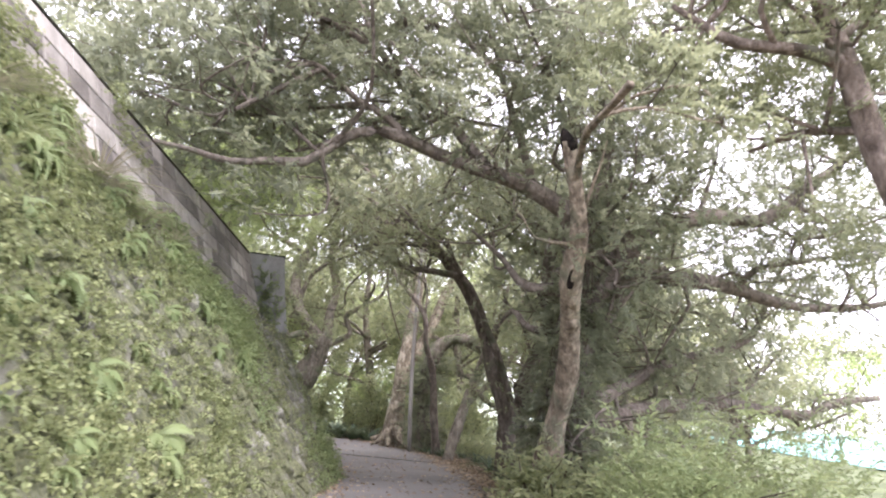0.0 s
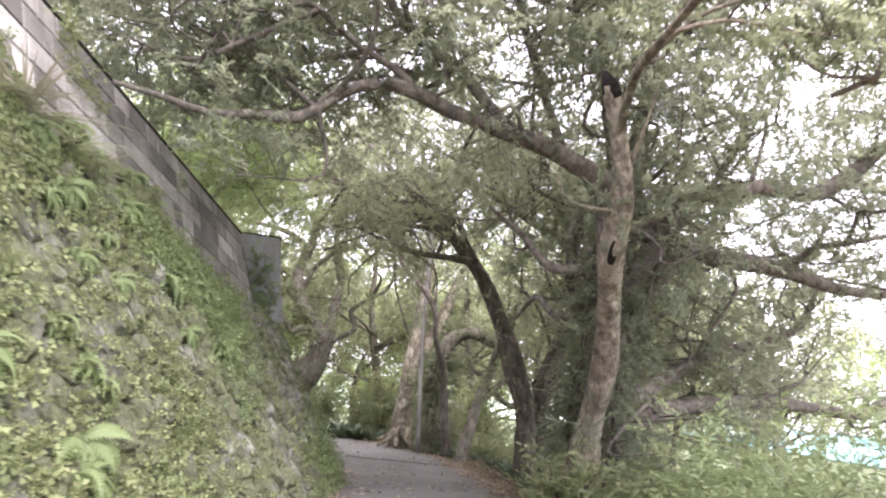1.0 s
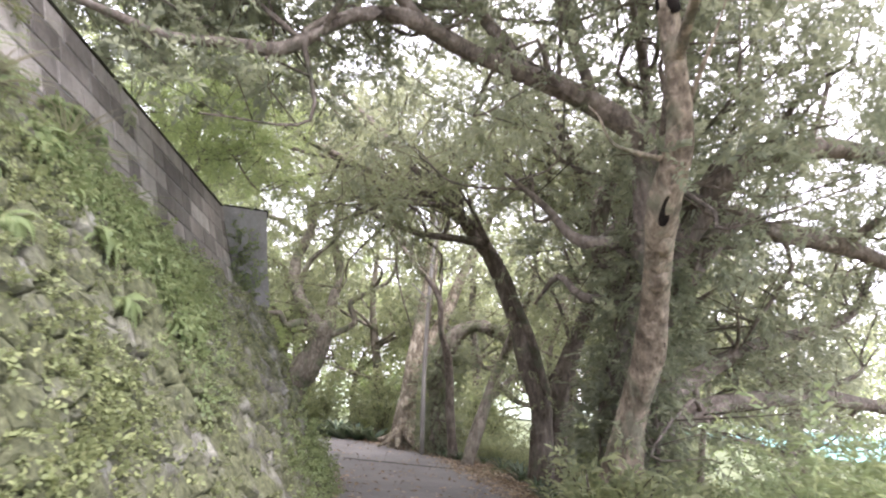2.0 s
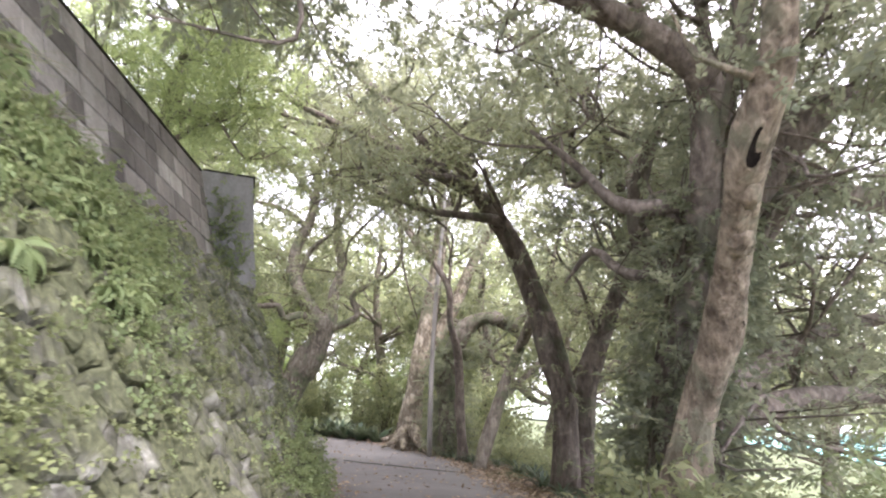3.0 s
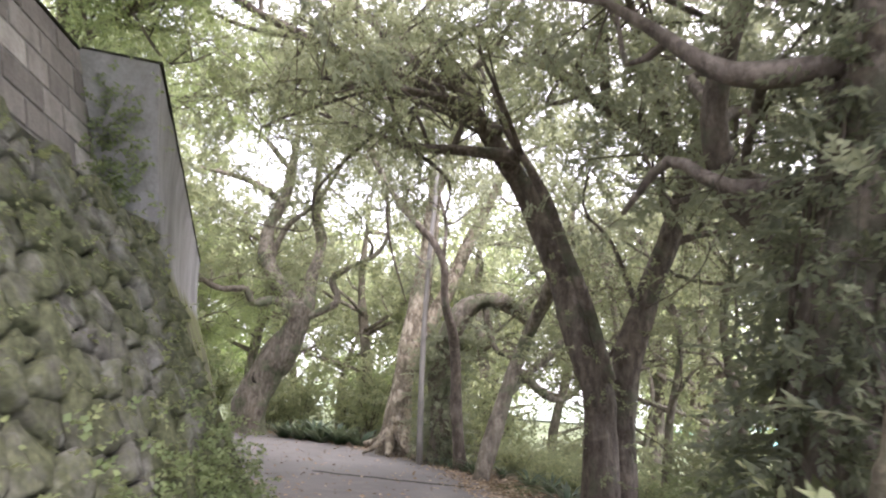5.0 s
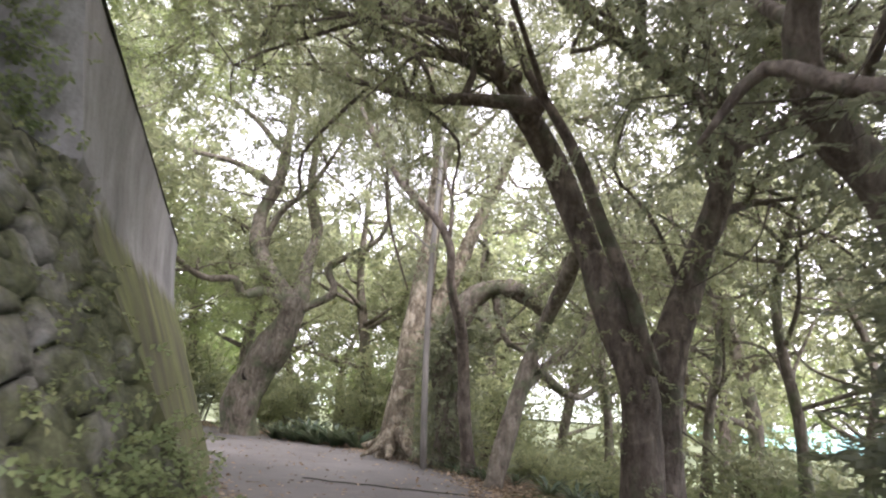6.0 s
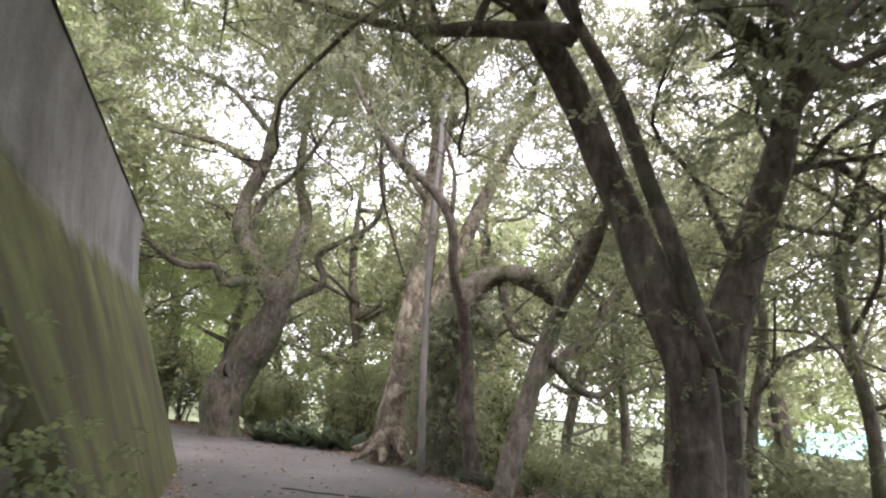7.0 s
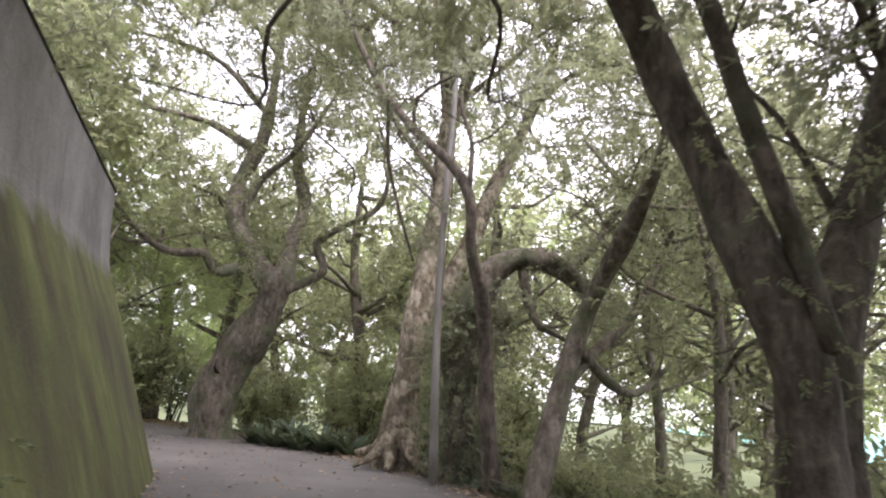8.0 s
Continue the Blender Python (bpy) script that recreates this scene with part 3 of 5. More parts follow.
tree("camphor_tree", (2.75, 14.1, -0.8), "large dark old tree with heavy spreading limbs and dense leaves", [
    ([(2.75, 14.1, -1.3, .5), (2.7, 14.0, 0.4, .4), (2.75, 13.9, 1.6, .36), (2.9, 13.7, 2.8, .34), (2.9, 13.4, 3.9, .28), (3.0, 13.2, 5.2, .17), (3.4, 13.1, 7.0, .12), (3.7, 13.2, 9.4, .08), (3.9, 13.3, 11.0, .04)], 3.0),
    ([(2.95, 13.6, 3.0, .16), (2.75, 13.2, 3.75, .22), (2.59, 12.50, 5.11, 0.21), (2.17, 12.20, 5.41, 0.19), (1.34, 12.00, 5.74, 0.17), (0.52, 11.70, 5.86, 0.14), (-0.25, 11.40, 5.96, 0.12), (-0.81, 11.00, 6.05, 0.11), (-1.25, 10.90, 6.11, 0.1), (-1.69, 10.90, 6.06, 0.092), (-2.09, 10.80, 5.75, 0.088), (-2.52, 10.60, 5.32, 0.08), (-3.06, 10.20, 5.13, 0.07), (-3.54, 9.80, 4.93, 0.06), (-3.94, 9.30, 4.88, 0.045), (-4.34, 8.80, 4.80, 0.03)], 2.6),
    ([(0.87, 11.80, 5.75, 0.13), (0.42, 12.00, 6.33, 0.12), (-0.17, 12.00, 7.05, 0.1), (-0.74, 11.80, 7.33, 0.095), (-1.19, 11.50, 7.60, 0.085), (-1.55, 11.20, 8.02, 0.07), (-1.99, 11.00, 8.82, 0.05)], 2.2),
    ([(-0.81, 11.00, 6.05, 0.08), (-1.19, 10.90, 6.39, 0.07), (-1.73, 10.70, 6.60, 0.06), (-2.17, 10.50, 6.88, 0.05), (-2.52, 10.20, 6.99, 0.045), (-3.01, 10.10, 6.74, 0.035), (-3.47, 10.00, 6.68, 0.02)], 1.6),
    ([(1.77, 12.20, 5.62, 0.09), (1.30, 12.50, 7.27, 0.075), (0.94, 12.50, 8.42, 0.06), (0.60, 12.50, 9.75, 0.04)], 1.6),
    ([(2.79, 12.90, 5.42, 0.1), (2.69, 13.00, 6.93, 0.085), (2.53, 13.00, 8.49, 0.07), (2.35, 13.00, 10.41, 0.05)], 1.6),
    ([(2.85, 13.8, 2.2, .2), (4.34, 13.90, 4.52, 0.23), (5.09, 14.10, 4.49, 0.2), (5.91, 14.40, 4.54, 0.19), (6.92, 14.80, 4.52, 0.16), (7.73, 15.00, 4.35, 0.14), (8.69, 15.20, 4.26, 0.12), (10.05, 15.40, 4.37, 0.1), (12.06, 15.70, 4.83, 0.06)], 2.2),
    ([(6.98, 14.80, 4.55, 0.08), (7.42, 14.60, 5.00, 0.07), (8.01, 14.40, 5.11, 0.06), (8.93, 14.20, 5.31, 0.04)], 1.0),
    ([(2.88, 13.6, 2.9, .2), (4.08, 13.00, 5.11, 0.22), (4.97, 13.00, 5.46, 0.19), (5.87, 13.30, 5.77, 0.17), (6.79, 13.60, 5.79, 0.16), (7.48, 13.60, 6.11, 0.15), (7.88, 13.50, 6.49, 0.13), (8.70, 13.30, 7.24, 0.1), (9.76, 13.00, 8.08, 0.06)], 2.6),
    ([(2.9, 14.0, 0.9, .2), (4.79, 15.20, 1.57, 0.17), (6.06, 16.00, 1.75, 0.17), (7.48, 16.60, 1.87, 0.16), (8.84, 17.20, 1.81, 0.14), (9.96, 17.50, 1.76, 0.13), (10.87, 17.80, 2.13, 0.12), (12.45, 18.20, 2.41, 0.09)], 2.2),
    ([(2.9, 14.0, 1.3, .18), (5.38, 15.80, 2.57, 0.15), (6.44, 16.50, 2.94, 0.14), (7.65, 16.80, 3.32, 0.11), (8.39, 16.90, 3.81, 0.09), (8.86, 16.90, 4.81, 0.06)], 2.6),
    ([(-2.40, 10.30, 6.94, 0.05), (-3.24, 10.00, 6.20, 0.045), (-3.93, 9.70, 5.65, 0.035), (-4.72, 9.40, 5.80, 0.02)], 2.4),
    ([(-1.63, 10.70, 6.55, 0.05), (-2.98, 11.50, 6.69, 0.045), (-4.37, 12.20, 6.83, 0.04), (-6.14, 12.80, 7.50, 0.02)], 2.6),
    ([(-1.44, 11.20, 7.87, 0.06), (-2.65, 10.80, 8.28, 0.05), (-3.83, 10.40, 8.29, 0.04), (-4.98, 10.00, 8.16, 0.02)], 2.4),
    ([(-3.11, 10.60, 6.74, 0.04), (-4.39, 11.40, 6.82, 0.035), (-5.89, 12.20, 7.36, 0.03), (-7.59, 12.80, 7.94, 0.015)], 2.4),
    ([(2.9, 13.4, 4.0, .12), (1.88, 13.70, 3.97, 0.1), (1.34, 14.20, 4.69, 0.07), (0.65, 14.60, 5.40, 0.03)], 1.8),
    ([(2.8, 13.6, 3.0, .1), (2.03, 14.20, 3.14, 0.08), (1.72, 14.80, 3.59, 0.06), (1.37, 15.20, 3.13, 0.02)], 1.0),
    ([(2.9, 13.2, 4.6, .12), (2.81, 12.80, 4.45, 0.09), (3.17, 12.60, 4.57, 0.06), (3.60, 12.40, 4.78, 0.03)], 2.4),
    ([(3.17, 13.00, 7.92, 0.09), (4.21, 13.40, 9.00, 0.075), (5.56, 13.80, 9.35, 0.06), (7.19, 14.20, 9.05, 0.03)], 2.4),
    ([(3.0, 13.2, 5.6, .1), (3.6, 14.2, 5.9, .09), (4.2, 15.6, 6.0, .07), (4.8, 17.2, 5.8, .03)], 2.6),
    ([(0.94, 12.5, 8.42, .06), (-0.2, 12.9, 9.5, .055), (-1.8, 13.2, 10.2, .045), (-3.6, 13.4, 10.6, .02)], 2.4),
    ([(2.53, 13.0, 8.49, .07), (1.7, 12.2, 9.6, .055), (0.8, 11.4, 10.2, .045), (-0.3, 10.7, 10.4, .02)], 2.4),
    ([(3.6, 13.15, 8.4, .07), (4.9, 12.6, 9.2, .055), (6.2, 12.2, 9.7, .04), (7.6, 12.0, 9.8, .02)], 2.4),
    ([(2.69, 13.0, 6.93, .06), (2.1, 11.9, 7.6, .055), (1.5, 10.8, 8.0, .04), (1.0, 9.7, 8.1, .02)], 2.0),
    ([(-1.19, 11.5, 7.6, .06), (-1.5, 12.6, 8.2, .05), (-2.4, 13.8, 8.5, .04), (-3.6, 14.8, 8.5, .02)], 2.4),
    ([(7.48, 13.6, 6.11, .1), (8.2, 14.4, 6.5, .08), (9.3, 15.2, 6.6, .05), (10.6, 16.0, 6.4, .02)], 2.6),
    ([(3.3, 14.6, 0.9, .2), (3.6, 15.6, 1.8, .24), (3.75, 16.2, 2.7, .23), (3.5, 16.3, 3.4, .21), (3.0, 16.2, 3.9, .2), (2.7, 16.0, 4.7, .17), (2.9, 15.8, 5.8, .12), (3.4, 15.7, 7.0, .06)], 0.5),
    ([(3.6, 15.6, 2.2, .12), (4.4, 16.6, 3.4, .1), (5.0, 17.6, 4.6, .08), (5.6, 18.6, 5.6, .04)], 0.9),
    ([(2.75, 16.0, 4.6, .09), (3.4, 17.0, 5.3, .08), (4.3, 18.0, 5.8, .06), (5.3, 18.8, 6.0, .03)], 0.8),
    ([(2.72, 16.0, 4.8, .09), (2.9, 17.2, 5.9, .07), (3.4, 18.2, 6.6, .05), (4.2, 19.2, 7.0, .02)], 0.6),
], BARK_LIMB, LEAF_DARK, BROAD, 12, per_limb=16, length=2.0, sprays=6, size=0.9, flare=0.4, trunk_leaves=1100, start=0.15)

tree("leaning_tree", (2.75, 19.4, -1.0), "leaning dark forked tree with bare lower trunk", [
    ([(2.27, 19.40, -0.42, 0.296), (2.25, 19.40, 0.86, 0.267), (2.16, 19.30, 1.40, 0.254), (1.86, 19.30, 2.21, 0.239), (1.56, 19.60, 3.21, 0.218), (1.24, 19.80, 4.13, 0.204), (0.83, 19.60, 4.87, 0.197), (0.39, 19.20, 5.31, 0.176), (0.03, 18.90, 5.69, 0.141), (-0.32, 18.60, 6.05, 0.12), (-0.80, 18.30, 6.53, 0.07)], 1.2),
    ([(2.30, 19.10, 1.60, 0.113), (1.89, 19.00, 2.73, 0.098), (1.48, 18.80, 3.58, 0.091), (1.10, 18.60, 4.36, 0.085), (0.66, 18.40, 4.98, 0.07), (0.38, 18.30, 5.35, 0.063), (0.10, 18.20, 6.04, 0.042)], 0.3),
    ([(2.64, 19.80, -0.47, 0.267), (2.74, 19.80, 1.74, 0.254), (3.11, 19.90, 3.00, 0.218), (3.54, 20.00, 4.13, 0.197), (3.87, 20.00, 5.29, 0.176), (4.28, 19.80, 6.50, 0.155), (4.73, 19.60, 7.55, 0.126), (5.29, 19.40, 8.82, 0.07)], 2.4),
    ([(3.84, 20.00, 5.65, 0.16), (3.10, 19.80, 6.13, 0.14), (2.28, 19.60, 6.54, 0.11), (1.48, 19.40, 6.94, 0.08), (0.70, 19.20, 7.28, 0.04)], 1.6),
    ([(0.30, 18.90, 5.59, 0.12), (-0.47, 19.30, 6.09, 0.11), (-1.47, 20.50, 6.95, 0.1), (-2.70, 21.80, 8.16, 0.085), (-3.79, 22.00, 7.95, 0.07), (-5.22, 22.00, 7.49, 0.055), (-6.79, 22.00, 7.20, 0.03)], 1.8),
    ([(-0.07, 18.80, 6.15, 0.11), (-1.21, 19.50, 7.05, 0.1), (-2.41, 20.00, 8.38, 0.08), (-3.45, 20.50, 9.44, 0.07), (-4.67, 20.80, 10.58, 0.04)], 2.0),
    ([(-0.71, 18.90, 6.26, 0.11), (-1.67, 18.80, 6.51, 0.1), (-2.77, 18.80, 6.93, 0.085), (-4.01, 18.80, 7.44, 0.07), (-5.52, 18.80, 8.18, 0.055), (-6.99, 18.80, 7.87, 0.03)], 2.2),
    ([(0.62, 18.60, 5.04, 0.12), (-0.26, 18.80, 5.18, 0.1), (-1.08, 19.20, 5.34, 0.07), (-1.92, 19.60, 5.69, 0.05), (-3.04, 20.00, 6.20, 0.03)], 1.6),
    ([(3.87, 20.00, 5.29, 0.1), (4.72, 20.20, 5.80, 0.085), (5.54, 20.40, 5.89, 0.06), (6.55, 20.60, 5.64, 0.03)], 1.9),
    ([(3.54, 20.00, 4.13, 0.08), (4.71, 20.60, 4.60, 0.06), (5.85, 21.20, 4.36, 0.045), (6.87, 21.50, 4.19, 0.02)], 1.5),
    ([(4.28, 19.80, 6.50, 0.12), (5.21, 20.40, 7.55, 0.1), (6.48, 21.00, 8.17, 0.06), (7.77, 21.40, 8.21, 0.03)], 2.0),
    ([(-0.24, 18.70, 5.96, 0.1), (-0.75, 18.20, 5.81, 0.08), (-1.41, 17.80, 5.70, 0.05), (-2.16, 17.40, 5.48, 0.03)], 2.2),
    ([(3.87, 20.0, 5.3, .1), (3.0, 19.0, 6.8, .085), (2.2, 18.0, 7.8, .06), (1.4, 17.0, 8.4, .03)], 2.4),
    ([(2.28, 19.6, 6.54, .1), (1.9, 18.6, 7.8, .08), (1.0, 17.8, 8.9, .06), (-0.2, 17.2, 9.6, .03)], 2.4),
], BARK_DARK, LEAF_MID, SMALL, 13, per_limb=16, length=2.0, sprays=8, size=0.95, flare=0.15, trunk_leaves=70, start=0.15)

tree("slender_tree", (0.85, 24.0, -0.9), "slender leaning tree with smooth brown bark at the road edge", [
    ([(0.59, 24.00, -1.12, 0.2), (1.01, 24.50, 0.53, 0.19), (1.42, 25.00, 1.80, 0.18), (1.74, 25.00, 2.78, 0.17), (2.09, 24.20, 3.76, 0.16), (2.20, 23.70, 4.25, 0.13), (2.37, 23.30, 4.87, 0.09), (2.50, 23.20, 5.79, 0.05)], 1.5),
    ([(1.29, 24.80, 1.35, 0.12), (1.96, 25.40, 2.01, 0.11), (2.71, 25.80, 2.72, 0.1), (3.25, 26.20, 3.60, 0.08), (3.91, 26.40, 4.37, 0.05)], 1.0),
    ([(1.59, 25.00, 1.96, 0.1), (2.33, 25.60, 1.44, 0.1), (2.97, 26.20, 1.37, 0.08), (3.72, 26.60, 1.94, 0.05)], 0.6),
], BARK_GREY, LEAF_MID, SMALL, 14, per_limb=10, length=1.2, sprays=6, flare=0.3)

tree("crooked_tree", (0.55, 26.2, -0.8), "dark crooked tree with a long bare winding stem", [
    ([(0.34, 26.20, -0.77, 0.158), (0.13, 26.00, 0.91, 0.151), (0.04, 25.80, 1.83, 0.137), (-0.11, 25.40, 2.77, 0.122), (-0.39, 25.00, 3.57, 0.108), (-0.48, 24.90, 4.48, 0.101), (-0.88, 25.00, 5.19, 0.094), (-1.62, 25.50, 6.00, 0.083), (-2.17, 26.00, 6.81, 0.072), (-2.65, 26.20, 7.57, 0.065), (-3.18, 26.30, 8.61, 0.05), (-3.70, 26.30, 9.63, 0.036)], 1.6),
    ([(-2.22, 26.00, 6.81, 0.043), (-2.15, 26.40, 5.72, 0.036), (-1.91, 26.80, 4.89, 0.032), (-1.51, 27.40, 3.82, 0.022)], 0.3),
    ([(-0.50, 24.90, 4.72, 0.05), (-0.50, 25.20, 5.69, 0.043), (-0.73, 25.50, 6.58, 0.032), (-0.68, 25.80, 7.82, 0.022)], 1.0),
], BARK_DARK, LEAF_DARK, SMALL, 15, per_limb=12, length=1.2, sprays=6, flare=0.3)

tree("arched_tree", (0.3, 27.9, -0.8), "ivy-clad stump with a thick grey limb arching over", [
    ([(-0.15, 27.90, -0.83, 0.357), (-0.28, 27.80, 1.09, 0.34), (-0.26, 27.60, 2.38, 0.323), (-0.21, 27.55, 2.89, 0.2)], 0.3),
    ([(-0.30, 27.60, 1.78, 0.25), (-0.24, 27.50, 2.61, 0.29), (-0.08, 27.40, 3.21, 0.3), (0.30, 27.30, 3.78, 0.3), (0.83, 27.30, 4.04, 0.255), (1.42, 27.20, 3.96, 0.221), (1.91, 27.20, 3.64, 0.187), (2.27, 27.40, 3.27, 0.136)], 0.3),
    ([(0.84, 27.30, 3.78, 0.119), (0.98, 27.20, 3.08, 0.102), (1.22, 27.10, 2.56, 0.076), (1.55, 27.00, 2.43, 0.06), (1.85, 27.00, 2.25, 0.034)], 0.4),
    ([(1.73, 27.20, 3.80, 0.136), (2.41, 27.60, 4.45, 0.111), (2.89, 28.00, 5.24, 0.085), (3.80, 28.40, 6.13, 0.051)], 1.2),
], BARK_GREY, LEAF_DARK, BROAD, 16, per_limb=14, length=1.2, sprays=6, flare=0.2, trunk_leaves=600, rough=0.1)

tree("mottled_tree", (-1.4, 29.2, -0.7), "tall old tree with pale flaking mottled bark and spreading roots", [
    ([(-1.55, 29.10, -0.85, 0.464), (-1.57, 29.10, 0.06, 0.419), (-1.53, 29.20, 1.00, 0.374), (-1.41, 29.20, 2.32, 0.337), (-1.22, 29.30, 3.99, 0.321), (-1.07, 29.40, 5.62, 0.277), (-1.01, 29.40, 6.99, 0.247), (-0.99, 29.40, 8.25, 0.209), (-1.25, 29.30, 9.80, 0.172), (-1.52, 29.20, 11.41, 0.135), (-1.84, 29.20, 13.51, 0.06)], 1.4),
    ([(-1.04, 29.50, 3.20, 0.299), (-0.28, 29.90, 4.70, 0.254), (0.27, 30.20, 6.36, 0.209), (0.94, 30.40, 7.95, 0.165), (1.57, 30.40, 9.79, 0.12), (2.14, 30.40, 11.81, 0.075)], 1.6),
    ([(-0.95, 29.40, 7.77, 0.18), (-0.60, 29.50, 9.14, 0.157), (-0.31, 29.50, 10.68, 0.128), (0.05, 29.50, 12.46, 0.09)], 1.4),
    ([(-1.06, 29.30, 6.19, 0.09), (-1.68, 29.00, 6.93, 0.075), (-2.46, 28.80, 7.84, 0.053), (-3.31, 28.60, 9.38, 0.03)], 1.6),
    ([(-1.24, 29.30, 9.64, 0.106), (-2.55, 28.80, 10.38, 0.079), (-4.03, 28.40, 10.97, 0.053), (-5.70, 28.00, 11.18, 0.026)], 2.4),
    ([(1.28, 30.40, 9.08, 0.106), (2.47, 30.20, 10.11, 0.079), (3.84, 30.00, 10.47, 0.053), (5.19, 29.80, 11.34, 0.026)], 2.4),
    ([(-0.92, 29.40, 8.41, 0.088), (0.16, 28.80, 9.15, 0.07), (1.21, 28.40, 10.13, 0.044), (2.25, 28.00, 10.44, 0.026)], 2.2),
    ([(-1.63, 28.90, 0.19, 0.22), (-1.90, 28.70, -0.18, 0.14), (-2.19, 28.50, -0.42, 0.07), (-2.44, 28.30, -0.55, 0.03)], 0),
    ([(-1.43, 28.80, 0.15, 0.24), (-1.23, 28.40, -0.23, 0.17), (-1.03, 28.10, -0.47, 0.08), (-0.87, 27.90, -0.58, 0.03)], 0),
    ([(-1.76, 29.00, 0.11, 0.22), (-1.69, 28.50, -0.35, 0.15), (-1.70, 28.10, -0.55, 0.06)], 0),
    ([(-1.78, 29.30, 0.09, 0.22), (-2.09, 29.60, -0.26, 0.15), (-2.58, 29.90, -0.38, 0.06)], 0),
], BARK_MOTTLED, LEAF_MID, BUSH, 17, kid_tubes=False, per_limb=17, length=2.2, sprays=13, size=1.25, start=0.4, flare=0.25, rough=0.06)

tree("twisted_tree", (-7.9, 33.8, -0.7), "old tree with a hollow bole and twisted grey limbs", [
    ([(-7.23, 33.80, -1.63, 0.72), (-7.36, 33.70, 0.38, 0.66), (-6.82, 33.50, 1.76, 0.6), (-6.04, 33.20, 3.07, 0.52), (-5.74, 33.00, 4.18, 0.45)], 0.2),
    ([(-5.88, 33.00, 3.89, 0.4), (-6.87, 33.50, 4.99, 0.34), (-7.61, 34.00, 6.21, 0.3), (-7.83, 34.50, 7.60, 0.27), (-7.41, 34.80, 9.05, 0.24), (-7.36, 35.00, 10.27, 0.2), (-7.29, 35.00, 12.62, 0.14), (-7.38, 35.00, 15.07, 0.07)], 2.6),
    ([(-5.62, 33.00, 4.00, 0.3), (-5.71, 34.00, 5.55, 0.25), (-5.70, 35.00, 7.16, 0.22), (-6.15, 35.00, 8.78, 0.18), (-6.11, 35.00, 11.06, 0.13), (-5.85, 35.00, 13.47, 0.08)], 2.6),
    ([(-5.95, 33.00, 3.70, 0.18), (-6.63, 32.50, 4.27, 0.16), (-7.34, 32.00, 4.03, 0.15), (-7.58, 31.80, 4.51, 0.13), (-8.46, 31.30, 4.41, 0.11), (-9.42, 31.00, 5.02, 0.08), (-10.20, 31.00, 5.84, 0.04)], 1.4),
    ([(-5.42, 33.00, 3.83, 0.16), (-4.44, 33.00, 4.47, 0.14), (-4.72, 33.00, 5.30, 0.12), (-4.07, 33.00, 5.84, 0.1), (-3.00, 33.20, 6.66, 0.09), (-2.80, 33.40, 8.05, 0.06), (-3.39, 33.50, 9.94, 0.04)], 1.4),
    ([(-7.55, 34.70, 8.78, 0.16), (-8.81, 34.40, 9.44, 0.14), (-9.94, 34.00, 9.62, 0.1), (-11.43, 33.60, 9.76, 0.06), (-12.75, 33.20, 10.33, 0.03)], 3.0),
    ([(-7.46, 34.00, 6.02, 0.14), (-6.94, 33.80, 7.44, 0.12), (-5.82, 33.50, 8.47, 0.09), (-4.62, 33.20, 10.57, 0.05)], 2.4),
    ([(-7.36, 35.00, 10.27, 0.12), (-9.18, 34.40, 11.91, 0.09), (-11.35, 33.80, 12.33, 0.06), (-13.72, 33.20, 12.23, 0.03)], 2.8),
    ([(-7.29, 35.00, 12.62, 0.1), (-9.18, 34.60, 14.41, 0.08), (-11.82, 34.20, 15.40, 0.05), (-14.82, 33.80, 15.10, 0.03)], 2.6),
    ([(-5.85, 35.00, 13.47, 0.09), (-4.46, 34.80, 15.19, 0.07), (-3.29, 34.60, 17.18, 0.04)], 2.4),
], BARK_GREY, LEAF_MID, BUSH, 18, kid_tubes=False, per_limb=15, length=2.2, sprays=10, size=1.3, start=0.6, flare=0.2, rough=0.09)

overhang = tree("overhanging_tree", (-7.6, 18.8, 3.4), "light green tree growing on the bank behind the wall", [
    ([(-7.6, 18.8, 3.2, .22), (-7.4, 18.6, 5.0, .19), (-7.0, 18.4, 6.6, .16), (-6.6, 18.2, 8.4, .1), (-6.3, 18, 10, .05)], 4.0),
    ([(-7.3, 18.5, 5.4, .09), (-6.4, 18.0, 6.3, .07), (-5.4, 17.6, 6.7, .05), (-4.3, 17.2, 6.7, .02)], 3.5),
    ([(-7.1, 18.4, 6.2, .09), (-6.4, 17.2, 7.1, .07), (-5.6, 16.0, 7.4, .05), (-4.9, 15.0, 7.2, .02)], 3.5),
    ([(-7.4, 18.6, 4.8, .08), (-7.3, 17.2, 5.9, .06), (-6.8, 15.6, 6.3, .04), (-6.4, 14.4, 6.2, .02)], 3.0),
    ([(-7.4, 18.6, 5.0, .08), (-7.4, 20.2, 6.3, .06), (-6.8, 21.6, 7.1, .04), (-6.2, 22.8, 7.0, .02)], 3.0),
], BARK_GREY, LEAF_LIGHT, FINE, 19, per_limb=12, length=1.5, sprays=7, kid_tubes=False, flare=0.2)
tagged(copy_thing(overhang, pose(-11.2, 30.4, ground_z(-11.2, 30.4), 0, 0, 150) @ Matrix.Scale(1.3, 4)), "light green tree standing behind the bend of the lane", "tree")

